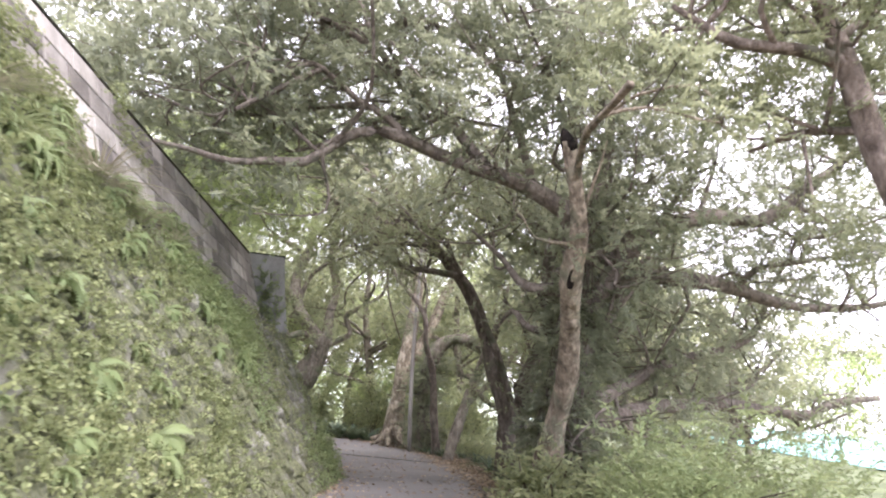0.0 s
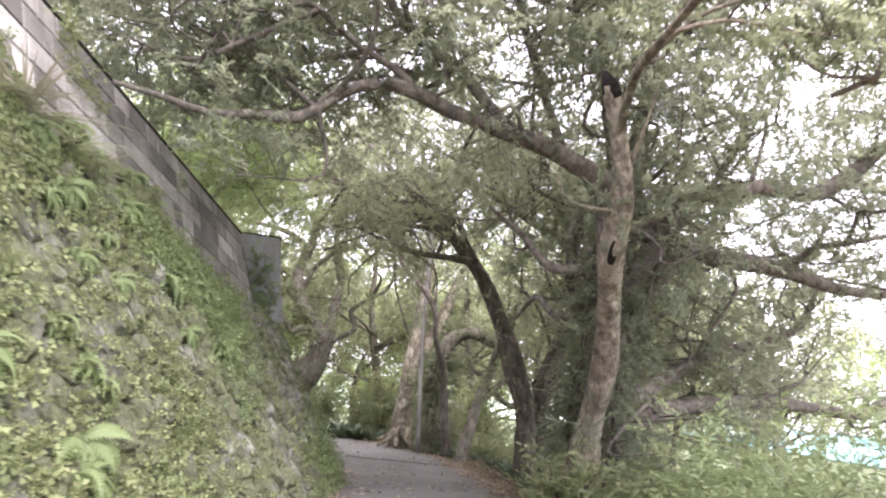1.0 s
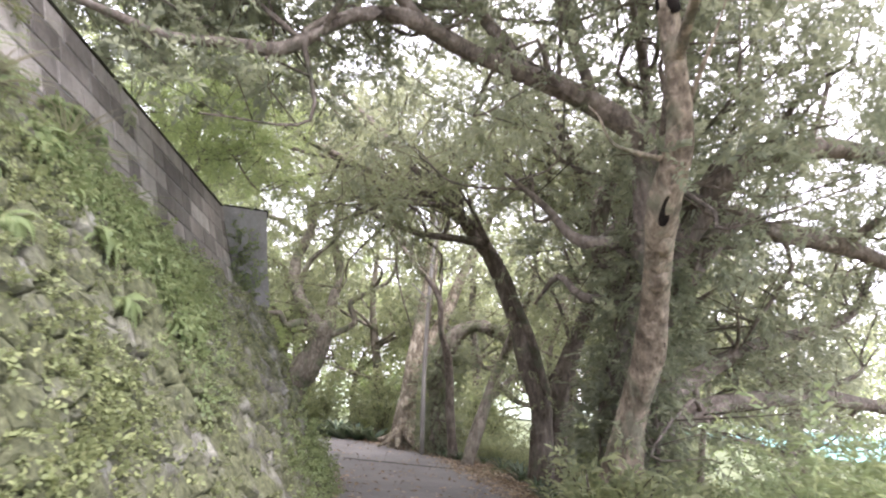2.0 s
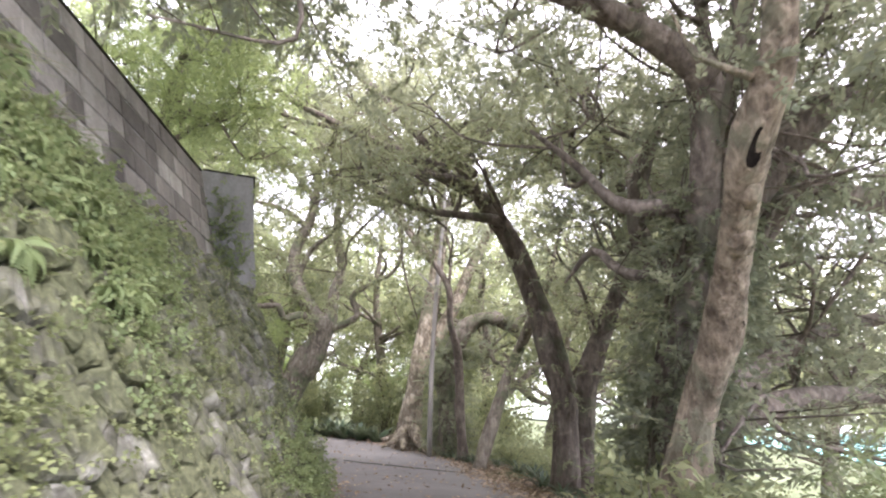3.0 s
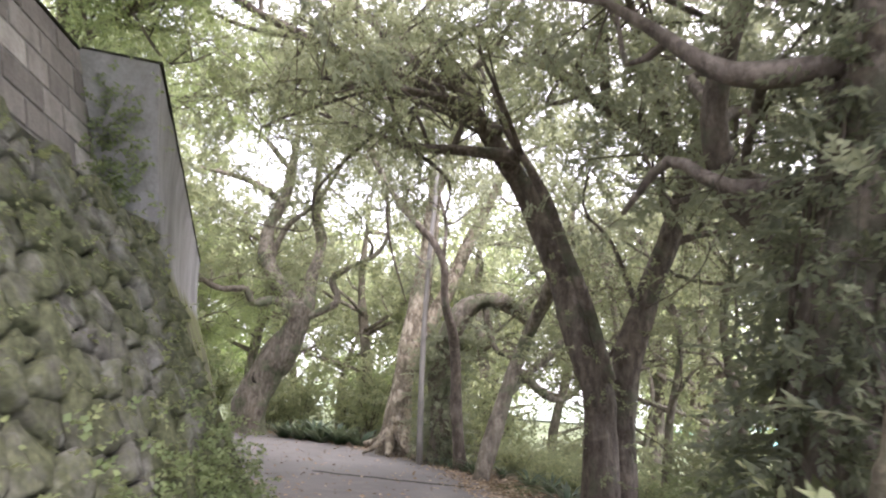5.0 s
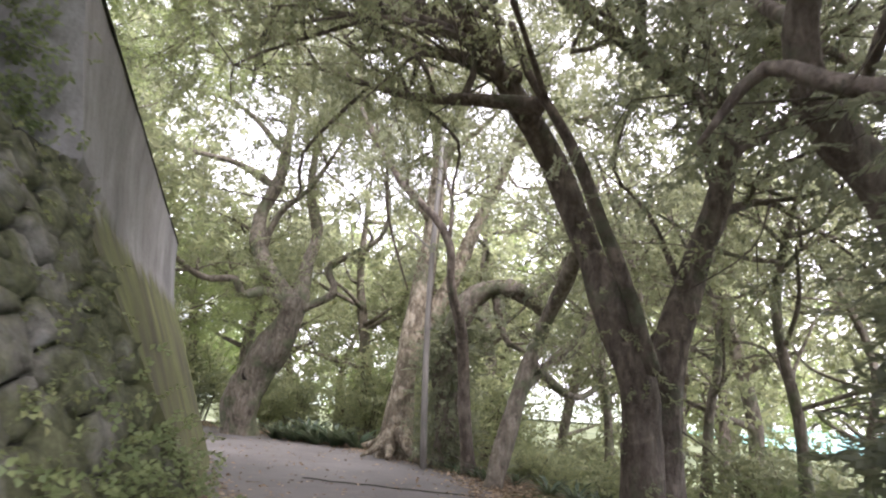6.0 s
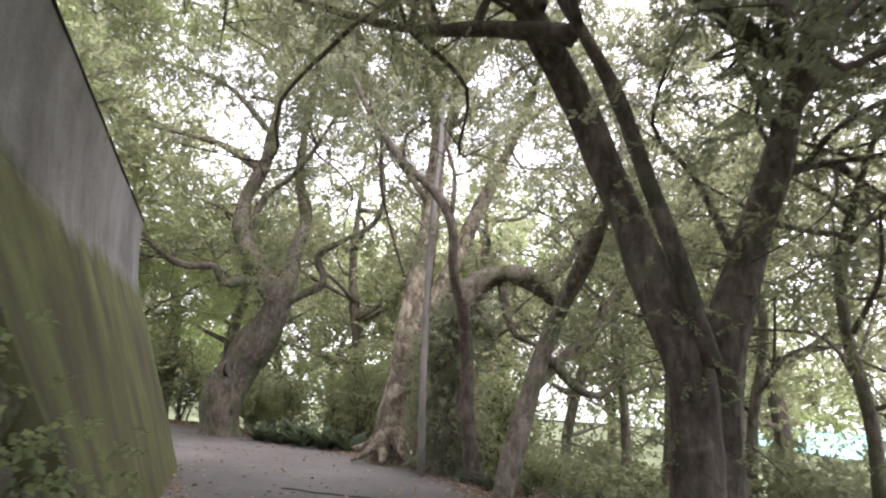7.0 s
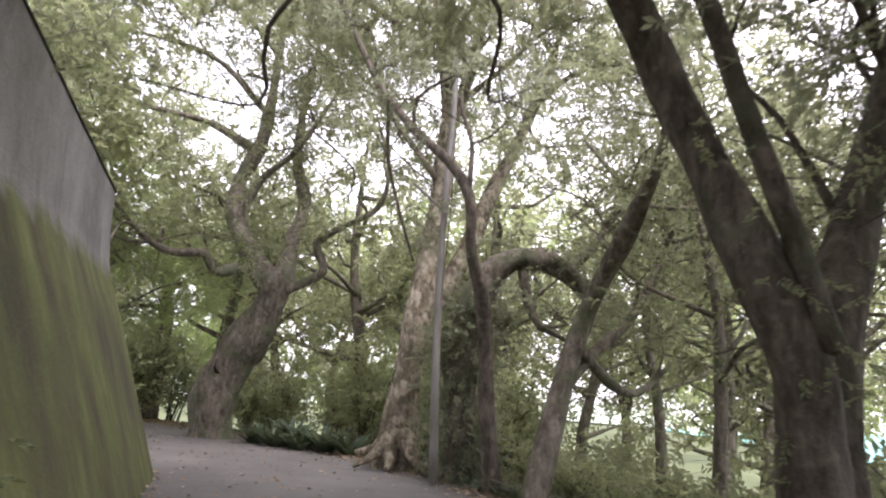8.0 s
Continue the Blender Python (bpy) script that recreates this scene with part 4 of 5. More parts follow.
tree("roadside_tree", (7.9, 8.4, -1.6), "tree with a smooth brown trunk leaning over the road", [
    ([(8.1, 8.5, -1.7, .32), (7.7, 8.4, 0.5, .26), (6.9, 8.2, 2.6, .22), (6.2, 8.1, 4.2, .2), (5.82, 8.0, 4.94, .185), (5.61, 8.0, 5.62, .165), (5.36, 8.0, 6.51, .15), (5.1, 8.0, 7.38, .13), (4.8, 8.0, 8.5, .07)], 1.0),
    ([(5.42, 8.0, 6.3, .12), (5.2, 7.95, 6.42, .11), (4.65, 7.9, 6.49, .095), (3.85, 7.9, 6.52, .08), (3.4, 7.9, 6.75, .06), (3.0, 8.0, 7.1, .04)], 1.6),
    ([(5.3, 8.0, 6.7, .07), (5.9, 8.3, 7.3, .06), (6.7, 8.6, 7.7, .03)], 1.8),
    ([(5.7, 8.0, 5.4, .06), (5.1, 8.6, 5.6, .05), (4.6, 9.2, 5.5, .03)], 1.2),
    ([(5.82, 8.0, 4.94, .08), (6.6, 8.6, 5.4, .06), (7.4, 9.2, 5.5, .03)], 1.6),
], BARK_PALE, LEAF_MID, SMALL, 20, per_limb=17, length=1.25, sprays=8, flare=0.3)


# Hollow painted as a flat dark patch, healed knots and the rotten stub of the pale tree.
hollow = next(o for o in bpy.data.objects if o.name == "hollow_tree")
base = np.array(hollow.location)


def knot(name, at, way, wide, tall, mat, label, lip, owner, under=None):
    """A swollen rim (lip) or the flat patch painted as its shaded mouth, facing way."""
    s = Shape()
    w = np.array(way, float) / np.linalg.norm(way)
    u = np.cross((0, 0, 1.0), w)
    u /= np.linalg.norm(u)
    v_ = np.cross(w, u)
    c = np.array(at) - np.array(owner.location)
    rings = []
    for f, h in ((1.5, -0.07), (1.2, 0.0), (1.0, 0.012), (0.85, -0.02)) if lip else ((0.98, 0.006), (0.6, 0.004), (0.25, 0.002)):
        for k in range(14):
            a = k / 14 * 6.2832
            q = f * (1 + 0.1 * math.sin(3 * a + wide * 50))
            rings.append(c + u * math.cos(a) * wide * q + v_ * math.sin(a) * tall * q + w * h)
    n = len(rings) // 14
    f = [(i * 14 + j, i * 14 + (j + 1) % 14, (i + 1) * 14 + (j + 1) % 14, (i + 1) * 14 + j) for i in range(n - 1) for j in range(14)]
    if not lip:
        f.append(tuple(range((n - 1) * 14, n * 14)))
    s.add(rings, f)
    return part(name, s, mat, under or owner, label)


for at, way, wide, tall in (((2.18, 10.66, 3.66, 0.165), (-0.04, -0.75, -0.66), 0.062, 0.2), ((2.50, 11.90, 2.26, 0.19), (0.25, -0.79, -0.56), 0.032, 0.06), ((2.44, 12.1, 1.95, 0.2), (0.5, -0.7, -0.4), 0.045, 0.08)):
    p = np.array(at[:3]) + np.array(way) / np.linalg.norm(way) * (at[3] + 0.012)
    rim = knot("knot", p, way, wide, tall, BARK_SCAR, "swollen bark rim", True, hollow)
    knot("hollow", p, way, wide, tall, HOLLOW, "flat near-black patch painted as the shade inside a hollow", False, hollow, rim)
bole = next(o for o in bpy.data.objects if o.name == "twisted_tree")
spot = np.array((-7.10, 33.00, 1.44, 0.1)[:3])
rim = knot("knot", spot, (0.25, -1, 0.1), 0.17, 0.24, BARK_GREY, "swollen bark rim", True, bole)
knot("hollow", spot, (0.25, -1, 0.1), 0.17, 0.24, HOLLOW, "flat near-black patch painted as the shade inside a hollow", False, bole, rim)
for at_z, swell in ((2.95, 0.02), (3.32, 0.05)):
    zs_ = [-0.22, 0.90, 1.44, 2.15, 2.80, 3.59, 4.20, 4.74, 5.27]
    cols = ([2.17, 2.31, 2.41, 2.48, 2.38, 2.21, 2.22, 2.11, 1.97], [12.70, 12.50, 12.40, 12.00, 11.50, 10.70, 10.20, 9.90, 9.70], [0.27, 0.234, 0.216, 0.211, 0.18, 0.162, 0.153, 0.144, 0.126])
    rows = [tuple(np.interp(at_z + dz, zs_, c_) for c_ in cols[:2]) + (at_z + dz, np.interp(at_z + dz, zs_, cols[2]) * f_) for dz, f_ in ((-0.09, 0.9), (-0.03, 1.0 + swell), (0.03, 1.0 + swell * 0.8), (0.09, 0.9))]
    s = Shape()
    tube(s, smooth_path(rel(rows, base), 0.03), 20, 0.075, 0, int(at_z * 100))
    part("bark_ring", s, BARK_SCAR, hollow, "swollen scarred bark ring")
s = Shape()
tube(s, smooth_path(rel([(1.90, 9.58, 5.48, 0.135), (1.83, 9.50, 5.61, 0.125), (1.78, 9.46, 5.71, 0.07), (1.76, 9.44, 5.76, 0.03)], base), 0.06), 12, 0.12, 0, 3)
part("stub", s, HOLLOW, hollow, "blackened broken top")


# Climbing stems wound round the heavy trunk.
big = next(o for o in bpy.data.objects if o.name == "camphor_tree")
rng = np.random.default_rng(77)
for k in range(7):
    a, turn, rad = rng.uniform(2.6, 6.2), rng.uniform(-1.1, 1.1), rng.uniform(0.018, 0.042)
    rows = []
    for u in np.linspace(0, 1, 11):
        z = -0.9 + 5.4 * u
        cx, cy = np.interp(z, [-1.3, 1.6, 2.8, 3.9, 5.2], [2.75, 2.75, 2.9, 2.9, 2.85]), np.interp(z, [-1.3, 1.6, 2.8, 3.9, 5.2], [14.1, 13.9, 13.7, 13.4, 13.2])
        d = np.interp(z, [-1.3, 1.6, 5.2], [0.6, 0.41, 0.27]) + rng.normal(0, 0.035) + (0.25 * max(0, 0.2 - u) if k % 2 else 0)
        rows.append((cx + math.cos(a + turn * u + 0.2 * math.sin(9 * u + k)) * d, cy + math.sin(a + turn * u) * d, z, rad * (1.2 - 0.6 * u)))
    s = Shape()
    tube(s, smooth_path(rel(rows, big.location), 0.2), 8, 0.1, 0, k)
    part("vine", s, BARK_DARK, big, "climbing stem")

# ---- lamp pole ----
pole = empty("utility_pole", (-0.78, 26.6, -0.5), "slim grey steel pole standing at the road edge", "pole")
s = Shape()
tube(s, smooth_path(rel([(-0.74, 26.60, -0.55, 0.085), (-0.84, 26.60, 1.25, 0.08), (-0.90, 26.70, 2.93, 0.076), (-0.92, 26.80, 5.07, 0.07), (-0.88, 26.90, 6.96, 0.065), (-0.89, 27.00, 8.54, 0.06)], pole.location), 0.6), 12, 0.0)
part("shaft", s, STEEL, pole)
s = Shape()
tube(s, smooth_path(rel([(-0.91, 26.85, 4.80, 0.028), (-1.25, 26.90, 5.10, 0.03), (-1.60, 26.95, 5.41, 0.03)], pole.location), 0.2), 6, 0.0)
part("bracket", s, STEEL, pole, "short slanting grey arm")
s = Shape()
tube(s, smooth_path(rel([(-0.89, 26.72, 2.89, 0.09), (-0.87, 26.72, 2.76, 0.09)], pole.location), 0.05), 12, 0.0)
part("band", s, BLOCK, pole, "pale clamp band")
s = Shape()
tube(s, smooth_path(rel([(-0.86, 26.62, 1.90, 0.012), (-0.84, 26.66, 3.27, 0.012), (-0.79, 26.70, 4.71, 0.012), (-0.80, 26.80, 6.38, 0.012)], pole.location), 0.6), 5, 0.0)
part("cable", s, TWIG, pole, "thin dark cable running up the pole")

# ---- crack across the lane ----
s = Shape()
rng = np.random.default_rng(5)
pts = []
for k in np.linspace(0, 1, 26):
    x, y = -3.0 + 3.6 * k, 23.5 - 0.9 * k + 0.12 * noise.noise(Vector((k * 9, 0, 0)))
    pts.append((x, y, float(road_z(y)) + 0.02))
for (x, y, z) in pts:
    w = 0.05 * (0.5 + abs(noise.noise(Vector((x * 4, 2, 0)))))
    s.v.append(np.array([(x, y - w, z + 0.012), (x, y, z + 0.03), (x, y + w, z + 0.012)]))
    s.n += 3
s.f = [(i * 3 + j, i * 3 + j + 1, i * 3 + j + 4, i * 3 + j + 3) for i in range(25) for j in range(2)]
tagged(part("road_seam", s, JOINT), "dark raised tar seam across the lane", "road seam", kind="structure")


# ---- shrubs, ferns and ground plants ----
def shrub(name, at, label, radius, height, leaf, twigs, seed, count=420, size=1.1, group=""):
    rng = np.random.default_rng(seed)
    root = empty(name, at, label, "shrub", group)
    stems = Shape()
    where, ways = [], []
    for k in range(11):
        a = rng.uniform(0, 6.28)
        end = np.array([math.cos(a) * radius * rng.uniform(0.3, 0.95), math.sin(a) * radius * rng.uniform(0.3, 0.95), height * rng.uniform(0.6, 1.0)])
        mid = end * np.array([0.4, 0.4, 0.6]) + rng.normal(0, 0.12, 3)
        path = smooth_path([(rng.normal(0, 0.08), rng.normal(0, 0.08), -0.25, 0.022), (*mid, 0.016), (*end, 0.006)], 0.25)
        tube(stems, path, 4, 0.05, 0, k, False)
        for _ in range(2):
            for br in grow(rng, path, 3, radius * 0.5, 0.25, 0.2, 0.01):
                fine = smooth_path(br, 0.9)
                if rng.random() < 0.5:
                    tube(stems, fine, 3, 0.0, 0, 1, False)
                m = count // 66
                j = rng.integers(1, len(fine), m)
                where.append(fine[j, :3] + rng.normal(0, 0.1, (m, 3)))
                ways.append(outward(rng, m, 0.2) + end / np.linalg.norm(end) * 0.4)
    tagged(part("stem_rest", stems, TWIG, root), kind="stuff")
    w = np.concatenate(where)
    foliage("leafage", w, np.concatenate(ways), rng.uniform(0.7, 1.3, len(w)) * size, twigs, leaf, root, "", seed)
    return root


def at_pose(x, y, turn, scale=1.0, sink=0.08):
    return pose(x, y, ground_z(x, y) - sink, 0, 0, turn) @ Matrix.Scale(scale, 4)


def scatter(proto, spots, seed, lo=0.8, hi=1.3):
    r = random.Random(seed)
    first = True
    for x, y in spots:
        m = at_pose(x, y, r.uniform(0, 360), r.uniform(lo, hi))
        if first:
            proto.matrix_basis = m
            first = False
        else:
            copy_thing(proto, m)


TRUNKS = [(2.55, 12.7), (2.75, 14.1), (2.75, 19.4), (0.85, 24.0), (0.5, 26.2), (0.3, 27.9), (-1.4, 29.2), (-7.9, 33.8), (-0.78, 26.6)]


def free_spots(seed, n, x0, x1, y0, y1, gap_lo, gap_hi, apart, side=1, clear=0.8):
    r = random.Random(seed)
    spots = []
    for _ in range(n * 60):
        if len(spots) >= n:
            break
        x, y = r.uniform(x0, x1), r.uniform(y0, y1)
        gap, sd = road_gap(x, y)
        if sd != side or not gap_lo < gap < gap_hi:
            continue
        if y > 11 and 0.5 < x / y < 0.76:
            continue
        if any(math.hypot(x - a, y - b_) < clear for a, b_ in TRUNKS) or any(math.hypot(x - a, y - b_) < apart for a, b_ in spots):
            continue
        spots.append((x, y))
    return spots


low = shrub("undergrowth_shrub", (0, 0, 0), "low mid-green leafy shrub on the bank", 0.8, 0.95, LEAF_UNDER, BUSH, 71, 198, 1.4, "undergrowth along the lane")
scatter(low, free_spots(1, 20, 1, 9, 15, 33, 0.8, 5, 1.1) + [(2.1, 11.7), (3.3, 12.6), (2.2, 13.4), (11, 20), (12.5, 22.5), (14, 25), (13, 19), (15.5, 27), (16.5, 24), (10.5, 18), (6.5, 21.5), (8, 23.5)], 1, 0.6, 1.1)
dark = shrub("evergreen_shrub", (0, 0, 0), "evergreen bush under the trees", 1.3, 2.2, LEAF_MID, WOOD, 72, 264, 1.3, "evergreen bushes")
scatter(dark, free_spots(2, 20, 2, 24, 15, 48, 3.6, 20, 2.4) + [(5.4, 22.2), (7.0, 24.4), (8.8, 26.5)], 2, 0.55, 1.0)
mid = shrub("leafy_bush", (0, 0, 0), "rounded green bush at the bend of the lane", 1.5, 2.6, LEAF_UNDER, BUSH, 73, 330, 1.5, "bushes at the bend")
scatter(mid, free_spots(3, 20, -18, 3, 30, 46, 1.8, 11, 2.1), 3, 0.7, 1.4)
for k, (x, y, sc) in enumerate(((-13.5, 40.6, 1.5), (-12.2, 39.6, 1.4), (-15.4, 42.6, 1.6), (-10.6, 29.6, 1.5), (-17.0, 44.5, 1.6), (-9.6, 28.0, 1.3))):
    copy_thing(mid, at_pose(x, y, 63 * k, sc))
light = shrub("maple_bush", (3.3, 8.6, ground_z(3.3, 8.6)), "light green bush with feathery spreading leaves", 1.8, 1.15, LEAF_FERN, FINE, 74, 396, 1.15, "light bushes")
for k, (x, y, sc) in enumerate(((4.6, 10.2, 1.0), (5.7, 8.4, 0.6), (4.0, 11.8, 0.8), (6.6, 12.0, 0.55), (3.6, 16.4, 0.75))):
    copy_thing(light, at_pose(x, y, 57 * k, sc))
bank = shrub("bank_bush", (0, 0, 0), "bush growing on the bank above the wall", 1.1, 1.5, LEAF_MID, BUSH, 75, 396, 1.4, "bushes above the wall")
first = True
for k, (x, y, sc) in enumerate(((-6.6, 12.0, 1.0), (-6.9, 14.8, 1.1), (-7.2, 17.0, 1.0), (-7.6, 20.6, 1.1), (-8.4, 23.2, 1.2), (-6.4, 9.0, 0.9), (-9.4, 26.5, 1.3), (-10.8, 28.6, 1.3), (-6.3, 5.5, 0.8))):
    m = at_pose(x, y, 80 * k, sc)
    if first:
        bank.matrix_basis, first = m, False
    else:
        copy_thing(bank, m)


def blades(name, at, label, count, length, width, mat, seed, arch=0.9, category="plant", group="", stiff=1.0, single=False):
    """A clump of arching strap leaves, each a tapered ribbon."""
    rng = np.random.default_rng(seed)
    s = Shape()
    root = empty(name, at, label, category, group) if single else None
    for _ in range(count):
        if single:
            s = Shape()
        a, lean, L = rng.uniform(0, 6.28), rng.uniform(0.15, 0.7), length * rng.uniform(0.6, 1.15)
        d, side = np.array([math.cos(a), math.sin(a), 0]), np.array([-math.sin(a), math.cos(a), 0])
        rows = []
        for k in range(6):
            u = k / 5
            p = d * L * (lean * u + 0.45 * arch * u * u) + np.array([0, 0, L * stiff * (u - 0.55 * arch * u * u) - 0.05])
            w = width * (1 - u ** 2.2) * 0.5 + 0.001
            rows += [p - side * w + (0, 0, w * 0.4), p, p + side * w + (0, 0, w * 0.4)]
        s.add(rows, [(3 * k + j, 3 * k + j + 1, 3 * k + j + 4, 3 * k + j + 3) for k in range(5) for j in range(2)])
        if single:
            part("leaf", s, mat, root)
    if single:
        return root
    ob = part(name, s, mat)
    ob.location = at
    return tagged(ob, label, category, group)


strap = blades("lily_clump", (0, 0, 0), "clump of dark green strap-leaved plants by the road", 34, 0.75, 0.05, LEAF_STRAP, 81, group="strap-leaved clumps", single=True)
spots = [(0.1, 26.5), (0.7, 25.4), (-0.1, 27.3), (1.25, 24.6), (1.7, 23.2), (0.45, 26.0), (2.2, 21.4), (2.05, 18.6), (2.0, 17.4), (1.9, 20.2), (2.1, 16.2), (1.95, 15.2), (3.1, 18.0), (2.0, 22.3)]
scatter(strap, spots, 9, 0.8, 1.25)
broad = blades("aspidistra_clump", (0, 0, 0), "dark broad-leaved clump at the far edge of the bend", 40, 0.95, 0.13, LEAF_STRAP, 82, 0.7, group="broad-leaved clumps", single=True)
scatter(broad, [(-4.3, 31.9), (-5.1, 32.4), (-3.6, 31.6), (-5.8, 33.0), (-2.9, 31.3), (-4.7, 32.8), (-3.9, 32.5)], 10, 1.0, 1.35)


def frond_shape(seed, length):
    """One fern frond along +x: leaflets joined along a midrib."""
    rng = np.random.default_rng(seed)
    lift, n = rng.uniform(0.4, 1.0), 15
    rib = []
    for k in range(n + 1):
        u = (k + 0.6) / (n + 0.6)
        rib.append(np.array([length * u * 0.85, rng.normal(0, 0.004), length * (lift * u - (lift * 0.75 + 0.45) * u * u)]))
    v, f = list(rib), []
    for k in range(n):
        u = (k + 1) / (n + 1)
        w = length * 0.2 * math.sin(math.pi * min(1, u * 0.85 + 0.13)) + 0.008
        for sg in (-1, 1):
            tip = rib[k] + np.array([w * 0.5, sg * w, -w * 0.25])
            mid = (rib[k] + tip) / 2
            v += [mid - (w * 0.13, 0, 0), tip, mid + (w * 0.2, 0, 0)]
            m = len(v) - 3
            f.append((k, m, m + 1, m + 2, k + 1) if sg < 0 else (k + 1, m + 2, m + 1, m, k))
    s = Shape()
    s.add(v, f)
    return s


FERN_N = np.array([0.88, 0, 0.475])
frond_meshes = []
for k in range(4):
    frond_meshes.append(frond_shape(90 + k, 0.5).mesh("frond", LEAF_FERN, False))
fern = empty("fern", (0, 0, 0), "green arching fern rooted in the stone wall", "fern", "ferns on the wall")
for k in range(9):
    leaf_ob = new("frond", frond_meshes[k % 4])
    leaf_ob.parent = fern
    leaf_ob.rotation_euler = (radians(random.uniform(-25, 25)), radians(random.uniform(-30, 25)), radians(-80 + 20 * k))
    leaf_ob.scale = [random.uniform(0.75, 1.15)] * 3
r = random.Random(4)
for k in range(104):
    y = r.uniform(2.7, 10.4)
    z = 0.3 + 3.8 * r.random() ** (0.5 if y > 5 else 0.75)
    if y > 8.5 and z < 1.8:
        z += 1.2
    m = pose(face_x(y, z) + 0.05, y, z, 0, r.uniform(10, 40), r.uniform(-35, 35)) @ Matrix.Scale((r.uniform(0.8, 1.5) if y > 5 else r.uniform(0.55, 1.2)), 4)
    if k == 0:
        fern.matrix_basis = m
    else:
        copy_thing(fern, m)

tuft = blades("dry_grass_tuft", (wall_x(6.6, 3.4) - 0.05, 6.6, 3.42), "tuft of pale dry grass hanging from the wall top", 60, 0.75, 0.016, LEAF_DRY, 83, 1.5, "grass", "grass on the wall top", 0.8)
for k, (y, sc) in enumerate(((5.9, 1.0), (7.9, 1.0), (9.0, 0.9), (4.9, 0.9), (6.4, 1.1), (7.3, 1.0), (10.0, 0.7), (6.8, 1.2))):
    copy_thing(tuft, pose(wall_x(y, STONE_TOP + lift(y)) - 0.05, y, STONE_TOP + lift(y), 0, 15, 70 * k) @ Matrix.Scale(sc, 4))
grass = blades("green_grass_tuft", (wall_x(7.4, 3.36) - 0.05, 7.4, 3.36), "tuft of long green grass hanging over the wall", 60, 0.6, 0.018, LEAF_FERN, 84, 1.5, "grass", "grass on the wall top", 0.8)
for k in range(26):
    y = 2.4 + 0.33 * k
    copy_thing(grass, pose(wall_x(y, STONE_TOP + lift(y)) - 0.1 - 0.25 * (k % 3) / 2, y, STONE_TOP + lift(y), 0, 15, 97 * k) @ Matrix.Scale(0.75 + 0.05 * (k % 6), 4))

# Creeping plants over the wall: a thick coat near the start, patches further on.
rng = np.random.default_rng(21)
where, ways, sizes = [], [], []
for _ in range(46000):
    y, z = rng.uniform(0.6, 15.6), rng.uniform(-0.4, 5.3)
    cover = 0.9 - max(0, y - 4.5) * 0.21 + 1.3 * noise.noise(Vector((y * 0.55, z * 0.8, 2))) + 0.6 * noise.noise(Vector((y * 1.9, z * 2.1, 5)))
    if z > STONE_TOP + lift(y):
        cover -= (z - STONE_TOP - lift(y)) * 0.25 + max(0, y - 8.0) * 0.45
    if rng.random() > max(cover, 0.05 if z < STONE_TOP + lift(y) else 0.0, 0.4 - max(0, y - 5) * 0.09 if z < STONE_TOP + lift(y) else 0):
        continue
    where.append((face_x(y, z) + rng.uniform(0.0, 0.1), y, z))
    ways.append(FERN_N * rng.uniform(0.2, 1.0) + rng.normal(0, 0.6, 3) + (0, 0, -0.25))
    sizes.append(rng.uniform(0.5, 1.35))
tagged(foliage("creeper", where, ways, sizes, CREEP, LEAF_MOSS, None, "", 5), "yellow-green creeping plants and moss coating the stone wall", "creeper")
where, ways = [], []
for y0, z0, n_ in ((9.6, 2.7, 260), (10.7, 2.3, 300), (11.3, 2.5, 90), (10.2, 1.5, 110), (8.8, 3.0, 200), (13.0, 0.1, 90), (14.5, -0.1, 90), (15.4, 0.0, 80), (15.6, 3.2, 60), (14.7, 0.3, 50), (15.3, 0.6, 30), (14.1, 0.1, 90)):
    for _ in range(n_):
        y, z = rng.normal(y0, 0.45), rng.normal(z0, 0.3)
        where.append((face_x(y, z) + rng.uniform(0.03, 0.14), y, z))
        ways.append(FERN_N * 0.7 + rng.normal(0, 0.6, 3) + (0, 0, -0.4))
for _ in range(190):
    where.append((rng.normal(-4.1, 0.24), 15.3 + rng.uniform(-0.1, 0.02), rng.normal(3.25, 0.55)))
    ways.append((rng.normal(0, 0.5), -0.6, -0.5 + rng.normal(0, 0.4)))
tagged(foliage("ivy", where, ways, np.full(len(where), 1.3), CREEP, LEAF_FERN, None, "", 6), "green ivy patches hanging on the stone wall", "ivy")

# Fallen leaves along the edges of the lane.
rng = np.random.default_rng(22)
flat = [np.array([(0, 0, 0), (0.03, 0.018, 0.008), (0.075, 0, 0.004), (0.03, -0.018, 0.01)])]
where, ways = [], []
for _ in range(24000):
    i = rng.integers(8, len(road_line) - 8)
    t = road_line[i + 1, :2] - road_line[i, :2]
    t /= np.linalg.norm(t)
    w = road_line[i, 3]
    a = w + rng.normal(0.0, 0.38) if rng.random() < 0.8 else (-w + abs(rng.normal(0, 0.22)) if rng.random() < 0.5 else rng.uniform(-w, w))
    x, y = road_line[i, 0] + t[1] * a + rng.normal(0, 0.15), road_line[i, 1] - t[0] * a + rng.normal(0, 0.15)
    z = max(ground_z(x, y), float(road_z(y)) + 0.03 if abs(a) < w else -9) + 0.012
    where.append((x, y, z))
    ways.append((*rng.normal(0, 1, 2), rng.normal(0, 0.12)))
tagged(foliage("fallen_leaves", where, ways, rng.uniform(0.8, 1.7, len(where)), flat, LITTER, None, "", 7), "scattered dry brown leaves on the lane and verge", "leaf litter")


